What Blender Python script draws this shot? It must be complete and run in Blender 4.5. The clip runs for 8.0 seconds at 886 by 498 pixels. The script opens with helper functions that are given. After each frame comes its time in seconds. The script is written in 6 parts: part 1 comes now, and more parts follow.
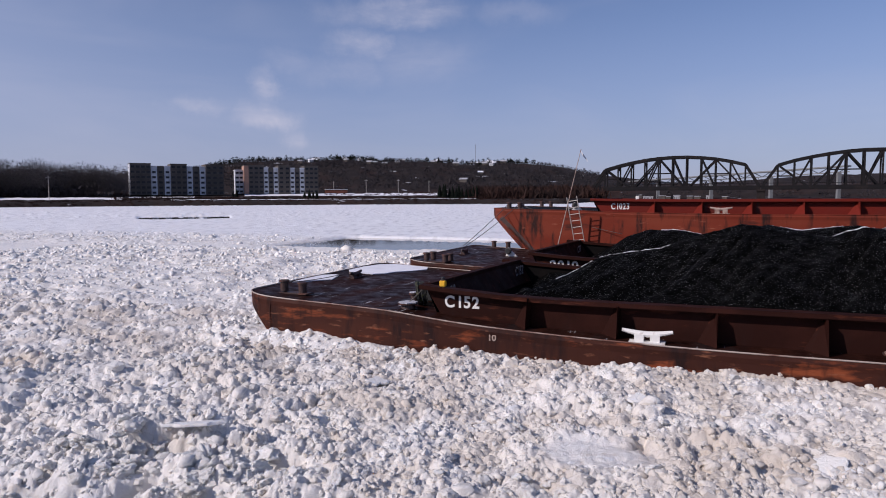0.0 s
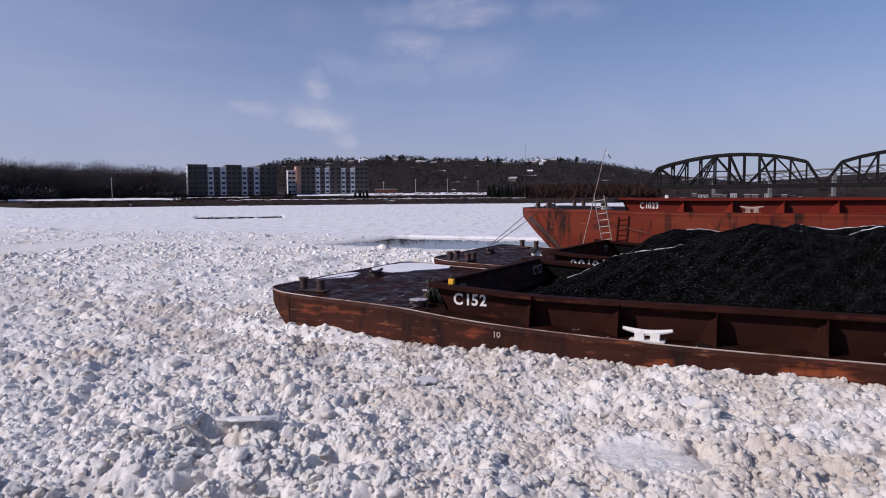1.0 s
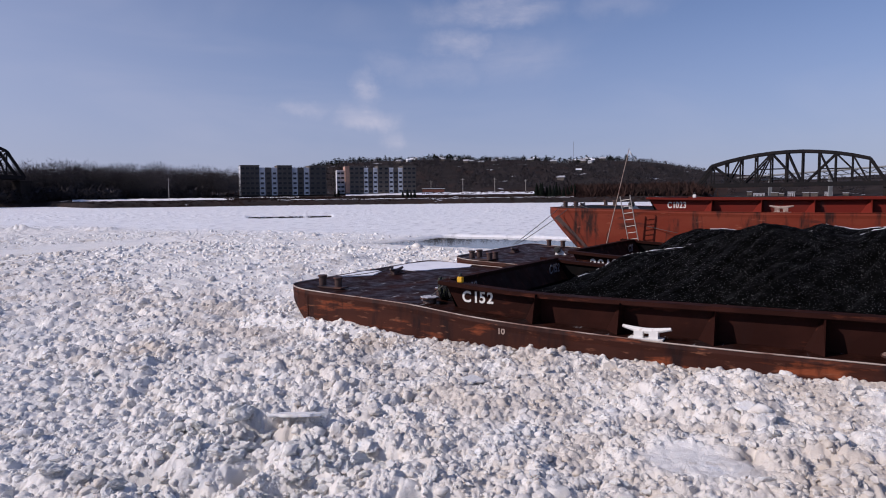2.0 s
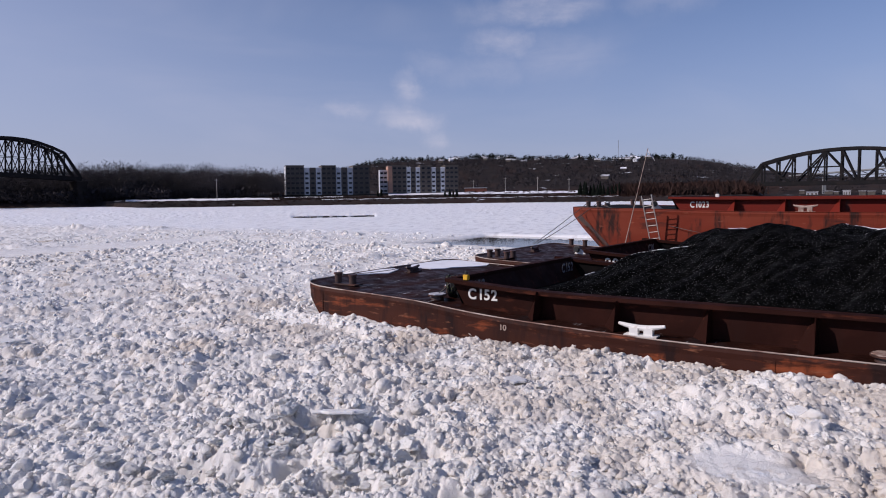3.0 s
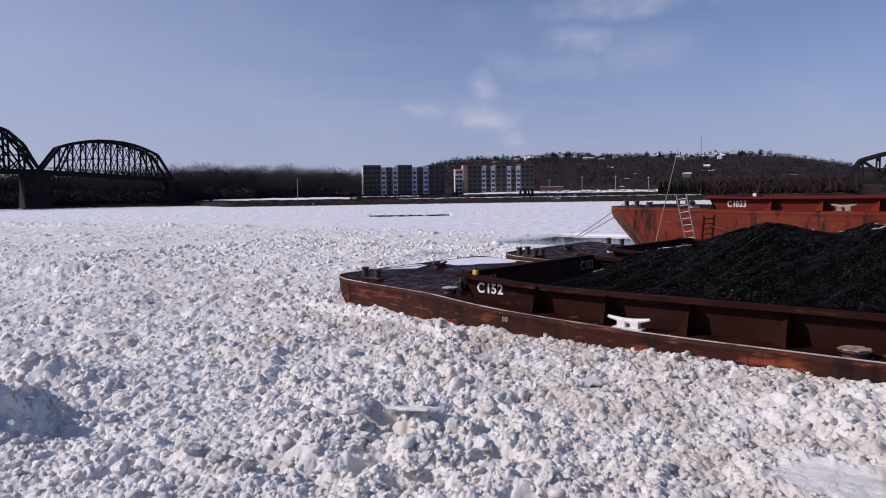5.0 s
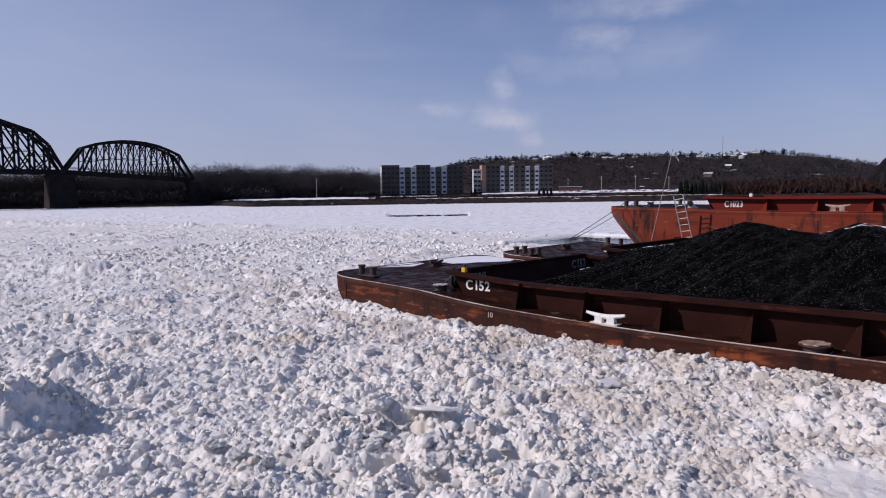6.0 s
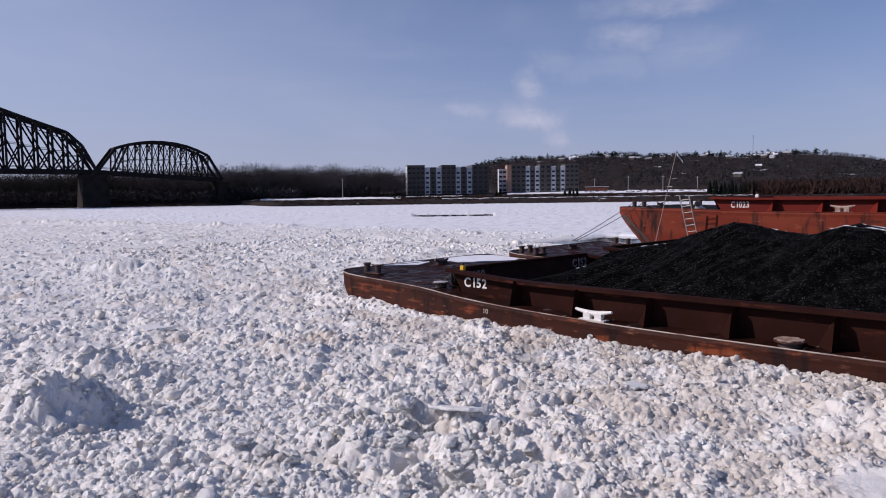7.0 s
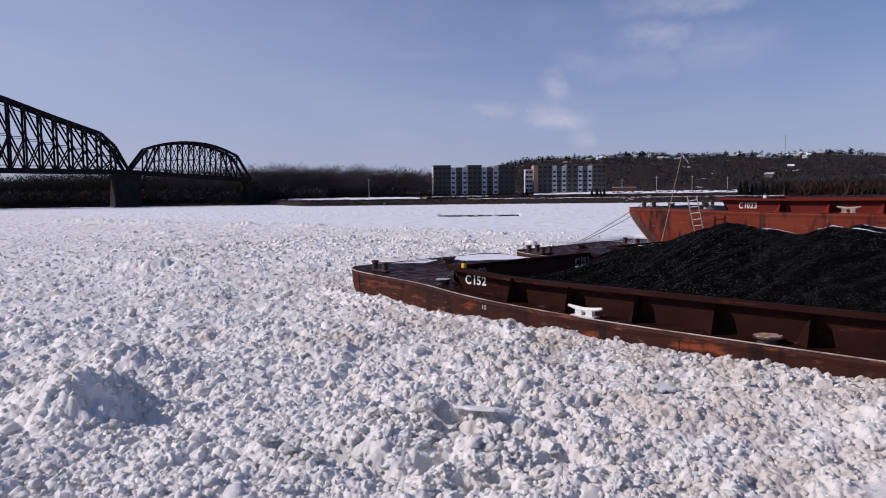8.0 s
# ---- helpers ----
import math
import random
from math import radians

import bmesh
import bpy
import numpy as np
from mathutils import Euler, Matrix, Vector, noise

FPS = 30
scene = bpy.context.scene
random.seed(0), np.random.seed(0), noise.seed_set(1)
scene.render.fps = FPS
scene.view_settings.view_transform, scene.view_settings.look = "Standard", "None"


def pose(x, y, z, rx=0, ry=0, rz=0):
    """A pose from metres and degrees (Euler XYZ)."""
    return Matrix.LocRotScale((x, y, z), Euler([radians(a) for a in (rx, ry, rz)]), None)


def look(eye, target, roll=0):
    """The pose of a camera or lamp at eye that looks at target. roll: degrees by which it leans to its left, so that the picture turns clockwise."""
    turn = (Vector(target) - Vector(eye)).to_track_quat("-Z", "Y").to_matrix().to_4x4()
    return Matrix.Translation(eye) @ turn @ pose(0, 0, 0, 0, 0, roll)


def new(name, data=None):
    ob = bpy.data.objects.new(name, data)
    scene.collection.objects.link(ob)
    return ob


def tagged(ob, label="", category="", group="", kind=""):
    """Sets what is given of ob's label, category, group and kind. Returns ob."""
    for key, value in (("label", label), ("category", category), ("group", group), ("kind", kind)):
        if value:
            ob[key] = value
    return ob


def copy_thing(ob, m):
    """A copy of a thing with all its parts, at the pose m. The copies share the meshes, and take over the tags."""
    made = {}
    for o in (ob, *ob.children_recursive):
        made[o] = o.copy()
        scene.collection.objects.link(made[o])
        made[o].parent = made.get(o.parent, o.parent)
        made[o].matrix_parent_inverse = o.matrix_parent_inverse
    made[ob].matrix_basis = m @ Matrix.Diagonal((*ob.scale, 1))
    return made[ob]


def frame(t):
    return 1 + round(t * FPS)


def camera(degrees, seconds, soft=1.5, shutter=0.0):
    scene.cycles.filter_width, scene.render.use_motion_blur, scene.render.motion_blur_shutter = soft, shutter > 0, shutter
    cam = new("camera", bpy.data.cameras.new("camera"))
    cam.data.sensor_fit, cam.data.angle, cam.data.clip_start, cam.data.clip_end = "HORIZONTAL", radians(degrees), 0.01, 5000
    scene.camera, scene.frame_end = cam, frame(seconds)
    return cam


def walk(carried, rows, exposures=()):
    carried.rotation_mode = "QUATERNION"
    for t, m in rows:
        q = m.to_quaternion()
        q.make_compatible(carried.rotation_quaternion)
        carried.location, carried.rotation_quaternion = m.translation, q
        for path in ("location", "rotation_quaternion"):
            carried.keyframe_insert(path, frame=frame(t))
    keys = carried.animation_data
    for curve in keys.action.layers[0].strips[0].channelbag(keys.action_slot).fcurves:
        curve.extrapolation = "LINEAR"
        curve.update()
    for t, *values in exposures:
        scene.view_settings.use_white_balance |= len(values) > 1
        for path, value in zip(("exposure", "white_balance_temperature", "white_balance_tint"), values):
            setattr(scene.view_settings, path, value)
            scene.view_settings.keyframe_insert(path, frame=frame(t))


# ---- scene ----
# ---------------------------------------------------------------- camera
EYE = 3.55
cam = camera(66.75, 8.0, soft=1.0)
TURNS = [
    (0.0, 85.622, 0.232, 0.011), (0.5, 85.606, 0.340, 2.100), (1.0, 85.592, 0.438, 4.183),
    (1.5, 85.581, 0.527, 6.252), (3.0, 85.561, 0.728, 11.780), (3.5, 85.560, 0.774, 13.526),
    (4.0, 85.560, 0.808, 15.283), (4.5, 85.564, 0.830, 17.008), (6.0, 85.588, 0.824, 19.704),
    (6.5, 85.601, 0.797, 20.799), (7.0, 85.616, 0.756, 21.847), (7.5, 85.634, 0.702, 22.956),
    (8.0, 85.654, 0.635, 24.050),
]
walk(cam, [(t, pose(0, 0, EYE, tilt, lean, turn)) for t, tilt, lean, turn in TURNS],
     exposures=[(0.0, 0.0, 6250, 21), (8.0, 0.0, 6250, 21)])

# ---------------------------------------------------------------- light
SUN = Vector((-0.91, -0.415, 0.0)).normalized()
SUN_UP = radians(35)
world = bpy.data.worlds.new("winter_sky")
scene.world = world
world.use_nodes = True
scene.view_settings.exposure = 0.0


def sky_nodes():
    nt = world.node_tree
    nt.nodes.clear()
    out = nt.nodes.new("ShaderNodeOutputWorld")
    bg = nt.nodes.new("ShaderNodeBackground")
    sky = nt.nodes.new("ShaderNodeTexSky")
    sky.sky_type, sky.sun_disc = "NISHITA", False
    sky.sun_elevation = SUN_UP
    sky.sun_rotation = math.atan2(SUN.x, SUN.y)
    sky.altitude, sky.air_density, sky.dust_density, sky.ozone_density = 200, 1.0, 0.35, 3.0
    bg.inputs["Strength"].default_value = 0.088
    coord = nt.nodes.new("ShaderNodeTexCoord")

    def noise_at(scale, stretch, detail, rough, distort, shift):
        mp = nt.nodes.new("ShaderNodeMapping")
        mp.inputs["Scale"].default_value = stretch
        mp.inputs["Location"].default_value = shift
        nt.links.new(coord.outputs["Generated"], mp.inputs["Vector"])
        n = nt.nodes.new("ShaderNodeTexNoise")
        n.inputs["Scale"].default_value, n.inputs["Detail"].default_value = scale, detail
        n.inputs["Roughness"].default_value, n.inputs["Distortion"].default_value = rough, distort
        nt.links.new(mp.outputs[0], n.inputs["Vector"])
        return n.outputs["Fac"]

    def ramp(fac, lo, hi):
        r = nt.nodes.new("ShaderNodeMapRange")
        r.interpolation_type = "SMOOTHSTEP"
        r.inputs["From Min"].default_value, r.inputs["From Max"].default_value = lo, hi
        nt.links.new(fac, r.inputs["Value"])
        return r.outputs[0]

    def math_op(op, a, b):
        m = nt.nodes.new("ShaderNodeMath")
        m.operation = op
        for k, v in enumerate((a, b)):
            if isinstance(v, float):
                m.inputs[k].default_value = v
            else:
                nt.links.new(v, m.inputs[k])
        return m.outputs[0]

    def field(az, el, wide, tall, source):
        """A soft oval on the sky, 1 in its middle; half its width and height in degrees."""
        az, el, wide, tall = (radians(v) for v in (az, el, wide, tall))
        d = nt.nodes.new("ShaderNodeVectorMath")
        d.operation = "SUBTRACT"
        nt.links.new(source, d.inputs[0])
        d.inputs[1].default_value = (math.sin(az) * math.cos(el), math.cos(az) * math.cos(el), math.sin(el))
        k = nt.nodes.new("ShaderNodeVectorMath")
        k.operation = "MULTIPLY"
        nt.links.new(d.outputs[0], k.inputs[0])
        k.inputs[1].default_value = (1 / wide, 1 / wide, 1 / tall)
        q = nt.nodes.new("ShaderNodeVectorMath")
        q.operation = "LENGTH"
        nt.links.new(k.outputs[0], q.inputs[0])
        return ramp(q.outputs["Value"], 1.0, 0.0)

    # the sky's directions, stirred a little so that the clouds fray
    stir = nt.nodes.new("ShaderNodeTexNoise")
    stir.inputs["Scale"].default_value, stir.inputs["Detail"].default_value = 14.0, 5
    stir.inputs["Roughness"].default_value = 0.62
    nt.links.new(coord.outputs["Generated"], stir.inputs["Vector"])
    low_high = nt.nodes.new("ShaderNodeVectorMath")
    low_high.operation = "MULTIPLY_ADD"
    nt.links.new(stir.outputs["Color"], low_high.inputs[0])
    low_high.inputs[1].default_value = (0.10, 0.10, 0.055)
    low_high.inputs[2].default_value = (-0.05, -0.05, -0.0275)
    frayed = nt.nodes.new("ShaderNodeVectorMath")
    nt.links.new(low_high.outputs[0], frayed.inputs[0])
    nt.links.new(coord.outputs["Generated"], frayed.inputs[1])
    frayed = frayed.outputs[0]

    # thin high veil everywhere, and one broken trail of small clouds
    veil = ramp(noise_at(2.2, (1, 1, 3.5), 4, 0.55, 0.6, (3.1, 0, 0)), 0.42, 0.8)
    wisp = ramp(noise_at(11.0, (1, 1, 3.2), 7, 0.6, 0.5, (0.3, 1.7, 0)), 0.3, 0.68)
    trail = None
    for az, el, wide, tall, much in ((-3.9, 14.9, 7.5, 1.9, 0.62), (-6.7, 12.4, 3.6, 1.6, 0.62), (-14.1, 8.9, 2.3, 2.2, 0.6),
                                     (-14.9, 6.6, 4.2, 1.5, 0.85), (-12.8, 4.9, 2.0, 1.5, 0.5), (-20.2, 7.4, 3.2, 0.9, 0.35),
                                     (-8.5, 10.6, 5.0, 2.2, 0.26), (-2.5, 11.3, 7.5, 2.6, 0.24), (-12.0, 11.0, 4.0, 1.4, 0.22), (6.0, 14.8, 6.0, 1.2, 0.2)):
        f = math_op("MULTIPLY", field(az, el, wide, tall, frayed), much)
        trail = f if trail is None else math_op("MAXIMUM", trail, f)
    cloud = math_op("ADD", math_op("MULTIPLY", veil, 0.14), math_op("ADD", math_op("MULTIPLY", field(-52, 12, 43, 43, coord.outputs["Generated"]), 0.24), math_op("MULTIPLY", trail, math_op("ADD", 0.38, math_op("MULTIPLY", wisp, 0.5)))))
    mix = nt.nodes.new("ShaderNodeMix")
    mix.data_type = "RGBA"
    nt.links.new(cloud, mix.inputs["Factor"])
    # pale winter haze that thickens towards the horizon
    sep = nt.nodes.new("ShaderNodeSeparateXYZ")
    nt.links.new(coord.outputs["Generated"], sep.inputs[0])
    low = ramp(sep.outputs["Z"], 0.34, -0.02)
    haze = nt.nodes.new("ShaderNodeMix")
    haze.data_type = "RGBA"
    nt.links.new(math_op("MULTIPLY", low, 0.72), haze.inputs["Factor"])
    deep = nt.nodes.new("ShaderNodeHueSaturation")
    deep.inputs["Saturation"].default_value, deep.inputs["Hue"].default_value = 1.04, 0.508
    nt.links.new(sky.outputs[0], deep.inputs["Color"])
    nt.links.new(deep.outputs[0], haze.inputs["A"])
    haze.inputs["B"].default_value = (3.1, 3.62, 5.75, 1)
    nt.links.new(haze.outputs["Result"], mix.inputs["A"])
    mix.inputs["B"].default_value = (6.5, 6.6, 7.3, 1)
    nt.links.new(mix.outputs["Result"], bg.inputs["Color"])
    nt.links.new(bg.outputs[0], out.inputs["Surface"])


sky_nodes()
lamp = bpy.data.lights.new("sun", "SUN")
lamp.energy, lamp.angle, lamp.color = 3.6, radians(0.5), (1.0, 0.93, 0.83)
sun = new("sun", lamp)
sun.matrix_world = look((SUN.x * 50, SUN.y * 50, 40), (SUN.x * 50 - SUN.x * math.cos(SUN_UP), SUN.y * 50 - SUN.y * math.cos(SUN_UP), 40 - math.sin(SUN_UP)))

# ---------------------------------------------------------------- materials


def material(name, base, rough=0.6, metal=0.0, spots=(), bump=(), spec=0.5, coat=0.0, per_object=0.0, rough_var=0.0, coords="Object", soft=0.0, per_island=None):
    """A procedural surface. spots: (colour, scale, low, high, stretch, seed), laid one over the other by noise;
    bump: (scale, strength, distance)."""
    mat = bpy.data.materials.new(name)
    mat.use_nodes = True
    nt = mat.node_tree
    bsdf = nt.nodes["Principled BSDF"]
    bsdf.inputs["Roughness"].default_value = rough
    bsdf.inputs["Metallic"].default_value = metal
    bsdf.inputs["Specular IOR Level"].default_value = spec
    bsdf.inputs["Coat Weight"].default_value = coat
    if soft:
        bsdf.inputs["Subsurface Weight"].default_value = soft
        bsdf.inputs["Subsurface Radius"].default_value = (1.0, 0.9, 0.8)
        bsdf.inputs["Subsurface Scale"].default_value = 0.018
    tc = nt.nodes.new("ShaderNodeTexCoord")

    def noise_fac(scale, stretch, seed, detail=5.0, rgh=0.6):
        mp = nt.nodes.new("ShaderNodeMapping")
        mp.inputs["Scale"].default_value = stretch
        mp.inputs["Location"].default_value = (seed * 7.3, seed * 3.1, seed * 5.7)
        nt.links.new(tc.outputs[coords], mp.inputs["Vector"])
        n = nt.nodes.new("ShaderNodeTexNoise")
        n.inputs["Scale"].default_value, n.inputs["Detail"].default_value = scale, detail
        n.inputs["Roughness"].default_value = rgh
        nt.links.new(mp.outputs[0], n.inputs["Vector"])
        return n.outputs["Fac"]

    colour = None
    for col, scale, lo, hi, stretch, seed in spots:
        fac = noise_fac(scale, stretch, seed)
        mr = nt.nodes.new("ShaderNodeMapRange")
        mr.inputs["From Min"].default_value, mr.inputs["From Max"].default_value = lo, hi
        nt.links.new(fac, mr.inputs["Value"])
        mix = nt.nodes.new("ShaderNodeMix")
        mix.data_type = "RGBA"
        nt.links.new(mr.outputs[0], mix.inputs["Factor"])
        if colour is None:
            mix.inputs["A"].default_value = (*base, 1)
        else:
            nt.links.new(colour, mix.inputs["A"])
        mix.inputs["B"].default_value = (*col, 1)
        colour = mix.outputs["Result"]
    if per_object:
        info = nt.nodes.new("ShaderNodeObjectInfo")
        mr = nt.nodes.new("ShaderNodeMapRange")
        mr.inputs["To Min"].default_value, mr.inputs["To Max"].default_value = 1 - per_object, 1 + per_object
        nt.links.new(info.outputs["Random"], mr.inputs["Value"])
        hsv = nt.nodes.new("ShaderNodeHueSaturation")
        nt.links.new(mr.outputs[0], hsv.inputs["Value"])
        if colour is None:
            hsv.inputs["Color"].default_value = (*base, 1)
        else:
            nt.links.new(colour, hsv.inputs["Color"])
        colour = hsv.outputs[0]
    if per_island:
        geo = nt.nodes.new("ShaderNodeNewGeometry")
        mr = nt.nodes.new("ShaderNodeMapRange")
        mr.inputs["From Min"].default_value, mr.inputs["To Max"].default_value = 0.7, 0.5
        nt.links.new(geo.outputs["Random Per Island"], mr.inputs["Value"])
        mix = nt.nodes.new("ShaderNodeMix")
        mix.data_type = "RGBA"
        nt.links.new(mr.outputs[0], mix.inputs["Factor"])
        nt.links.new(colour, mix.inputs["A"])
        mix.inputs["B"].default_value = (*per_island, 1)
        colour = mix.outputs["Result"]
    if colour is None:
        bsdf.inputs["Base Color"].default_value = (*base, 1)
    else:
        nt.links.new(colour, bsdf.inputs["Base Color"])
    if rough_var:
        mr = nt.nodes.new("ShaderNodeMapRange")
        mr.inputs["To Min"].default_value, mr.inputs["To Max"].default_value = rough - rough_var, rough + rough_var
        mr.inputs["From Min"].default_value, mr.inputs["From Max"].default_value = 0.35, 0.65
        nt.links.new(noise_fac(3.0, (1, 1, 1), 9.0), mr.inputs["Value"])
        nt.links.new(mr.outputs[0], bsdf.inputs["Roughness"])
    last = None
    for k, (scale, strength, dist) in enumerate(bump):
        bp = nt.nodes.new("ShaderNodeBump")
        bp.inputs["Strength"].default_value, bp.inputs["Distance"].default_value = strength, dist
        nt.links.new(noise_fac(scale, (1, 1, 1), 11.0 + k, 6.0, 0.65), bp.inputs["Height"])
        if last is not None:
            nt.links.new(last, bp.inputs["Normal"])
        last = bp.outputs[0]
    if last is not None:
        nt.links.new(last, bsdf.inputs["Normal"])
    return mat


ONE = (1, 1, 1)
LONG = (0.25, 1, 1)
DOWN = (1, 1, 0.22)
M = {}
M["ice"] = material("rubble_ice", (0.83, 0.805, 0.765), 0.5, spec=0.4, soft=0.25,
                    spots=[((0.68, 0.665, 0.65), 0.8, 0.48, 0.72, ONE, 1), ((0.56, 0.475, 0.38), 0.45, 0.56, 0.76, ONE, 2),
                           ((0.58, 0.51, 0.43), 3.2, 0.58, 0.74, ONE, 3), ((0.72, 0.76, 0.82), 2.1, 0.6, 0.8, ONE, 4)],
                    bump=[(34, 0.7, 0.03), (85, 0.7, 0.012)])
CRUMB = [(36, 0.7, 0.03), (85, 0.7, 0.012)]
M["ice_chunk"] = material("broken_ice", (0.85, 0.83, 0.79), 0.4, spec=0.5, soft=0.3, per_object=0.05, per_island=(0.60, 0.51, 0.41),
                          spots=[((0.62, 0.56, 0.49), 1.6, 0.54, 0.76, ONE, 5), ((0.76, 0.80, 0.86), 3.0, 0.55, 0.8, ONE, 6)],
                          bump=CRUMB)
M["snow"] = material("snow", (0.84, 0.84, 0.87), 0.7, spec=0.2, spots=[((0.74, 0.74, 0.78), 1.5, 0.45, 0.75, ONE, 1)], bump=[(8, 0.3, 0.03)])
M["snow_far"] = material("river_snow", (0.80, 0.81, 0.85), 0.7, spec=0.2,
                         spots=[((0.68, 0.69, 0.73), 0.06, 0.45, 0.7, (0.25, 1, 1), 3), ((0.62, 0.62, 0.64), 0.5, 0.56, 0.75, (0.2, 1, 1), 7)],
                         bump=[(0.8, 0.6, 0.25), (3, 0.4, 0.1)])
M["water"] = material("open_water", (0.085, 0.062, 0.036), 0.03, spots=[((0.07, 0.07, 0.068), 0.35, 0.42, 0.66, (0.3, 1, 1), 2)], bump=[(1.2, 0.04, 0.04)])
M["hull"] = material("brown_hull_paint", (0.043, 0.0140, 0.0090), 0.62, spec=0.12, rough_var=0.12,
                     spots=[((0.07, 0.021, 0.012), 0.8, 0.42, 0.68, LONG, 1), ((0.22, 0.056, 0.022), 2.6, 0.57, 0.70, (0.35, 1, 1.6), 2),
                            ((0.02, 0.009, 0.008), 2.4, 0.52, 0.66, DOWN, 3), ((0.22, 0.09, 0.05), 9, 0.62, 0.75, LONG, 4)],
                     bump=[(4, 0.25, 0.02), (40, 0.3, 0.006)])
M["coaming"] = material("brown_coaming_paint", (0.0225, 0.0075, 0.0055), 0.7, spec=0.05, rough_var=0.1,
                        spots=[((0.035, 0.0115, 0.0082), 0.8, 0.5, 0.68, ONE, 6), ((0.022, 0.009, 0.0075), 2.0, 0.55, 0.72, DOWN, 7),
                               ((0.095, 0.028, 0.016), 5, 0.6, 0.75, LONG, 8)],
                        bump=[(5, 0.2, 0.015), (45, 0.25, 0.005)])
M["deck"] = material("wet_brown_deck", (0.018, 0.0066, 0.005), 0.5, spec=0.04, rough_var=0.2,
                     spots=[((0.034, 0.012, 0.008), 1.2, 0.44, 0.66, (1.6, 0.3, 1), 1), ((0.02, 0.013, 0.013), 0.9, 0.5, 0.68, (1.5, 0.25, 1), 2),
                            ((0.36, 0.35, 0.36), 3.4, 0.645, 0.69, (2.4, 0.28, 1), 3)],
                     bump=[(2, 0.5, 0.03), (30, 0.25, 0.006)])
# near black: coal dust and the hold's shade, both put into the colour
M["hopper"] = material("dusty_shaded_plate", (0.004, 0.0034, 0.0034), 0.85, spec=0.1, spots=[((0.008, 0.0055, 0.005), 1.4, 0.5, 0.75, ONE, 2)], bump=[(12, 0.3, 0.01)])
M["hull_red"] = material("red_hull_paint", (0.165, 0.027, 0.014), 0.62, spec=0.1, rough_var=0.1,
                         spots=[((0.2, 0.042, 0.022), 0.7, 0.42, 0.66, LONG, 1), ((0.12, 0.028, 0.017), 1.3, 0.52, 0.68, LONG, 2),
                                ((0.035, 0.016, 0.013), 1.9, 0.53, 0.64, DOWN, 3), ((0.03, 0.018, 0.016), 0.9, 0.58, 0.66, LONG, 8), ((0.34, 0.12, 0.07), 6, 0.63, 0.75, LONG, 4)],
                         bump=[(4, 0.25, 0.02), (40, 0.25, 0.006)])
M["coaming_red"] = material("red_coaming_paint", (0.14, 0.016, 0.010), 0.6, spec=0.1,
                            spots=[((0.12, 0.018, 0.012), 1.0, 0.45, 0.7, ONE, 5), ((0.08, 0.025, 0.02), 2.4, 0.6, 0.74, DOWN, 6)],
                            bump=[(5, 0.2, 0.015)])
# lit grains and glints are painted into the coal's colour as paler specks
M["coal"] = material("coal", (0.0014, 0.0014, 0.0014), 0.75, spec=0.02, rough_var=0.2,
                     spots=[((0.0056, 0.0054, 0.0053), 16, 0.46, 0.66, ONE, 1), ((0.0006, 0.0006, 0.0006), 5, 0.5, 0.62, ONE, 2), ((0.34, 0.34, 0.34), 44, 0.646, 0.66, ONE, 4)], bump=[(16, 0.8, 0.06), (60, 0.9, 0.025)])
M["white_paint"] = material("white_paint", (0.74, 0.72, 0.68), 0.5, spots=[((0.40, 0.30, 0.24), 5, 0.58, 0.72, ONE, 2)])
M["grey_paint"] = material("faded_lettering", (0.20, 0.19, 0.19), 0.7, spots=[((0.05, 0.04, 0.04), 8, 0.5, 0.7, ONE, 2)])
M["steel_edge"] = material("bare_edge", (0.40, 0.33, 0.28), 0.6, metal=0.1, spots=[((0.14, 0.06, 0.04), 2.5, 0.46, 0.6, (0.4, 1, 1), 2)])
M["bitt"] = material("rusty_bitt", (0.05, 0.025, 0.02), 0.55, spots=[((0.14, 0.05, 0.03), 5, 0.5, 0.7, ONE, 2)], bump=[(25, 0.3, 0.01)])
M["yellow"] = material("yellow_plastic", (0.72, 0.40, 0.02), 0.4)
M["black"] = material("black_rubber", (0.015, 0.015, 0.016), 0.6, bump=[(30, 0.3, 0.01)])
M["rope"] = material("wire_rope", (0.09, 0.075, 0.065), 0.6, bump=[(80, 0.5, 0.01)])
M["rope_green"] = material("faded_hawser", (0.09, 0.095, 0.04), 0.8, spots=[((0.012, 0.012, 0.012), 9, 0.36, 0.46, ONE, 1)], bump=[(60, 0.6, 0.01)])
M["aluminium"] = material("weathered_aluminium", (0.55, 0.50, 0.45), 0.45, metal=0.4)
M["cloth"] = material("white_cloth", (0.5, 0.5, 0.52), 0.8)
M["bridge"] = material("dark_bridge_steel", (0.012, 0.011, 0.012), 0.8, spec=0.15, spots=[((0.022, 0.017, 0.016), 0.3, 0.5, 0.7, ONE, 1)])
M["bridge_pale"] = material("pale_bridge_steel", (0.20, 0.205, 0.21), 0.6, spots=[((0.13, 0.13, 0.13), 0.2, 0.5, 0.7, ONE, 1)])
M["stone"] = material("pier_stone", (0.026, 0.021, 0.020), 0.9, spec=0.1, spots=[((0.015, 0.013, 0.012), 0.25, 0.45, 0.7, ONE, 1)], bump=[(0.8, 0.5, 0.3)])
M["wall_dark"] = material("grey_brick", (0.125, 0.108, 0.095), 0.85, spec=0.1, spots=[((0.085, 0.075, 0.068), 0.3, 0.45, 0.7, ONE, 1)])
M["wall_white"] = material("white_panel", (0.62, 0.63, 0.66), 0.7, spots=[((0.45, 0.47, 0.52), 0.3, 0.45, 0.7, ONE, 1)])
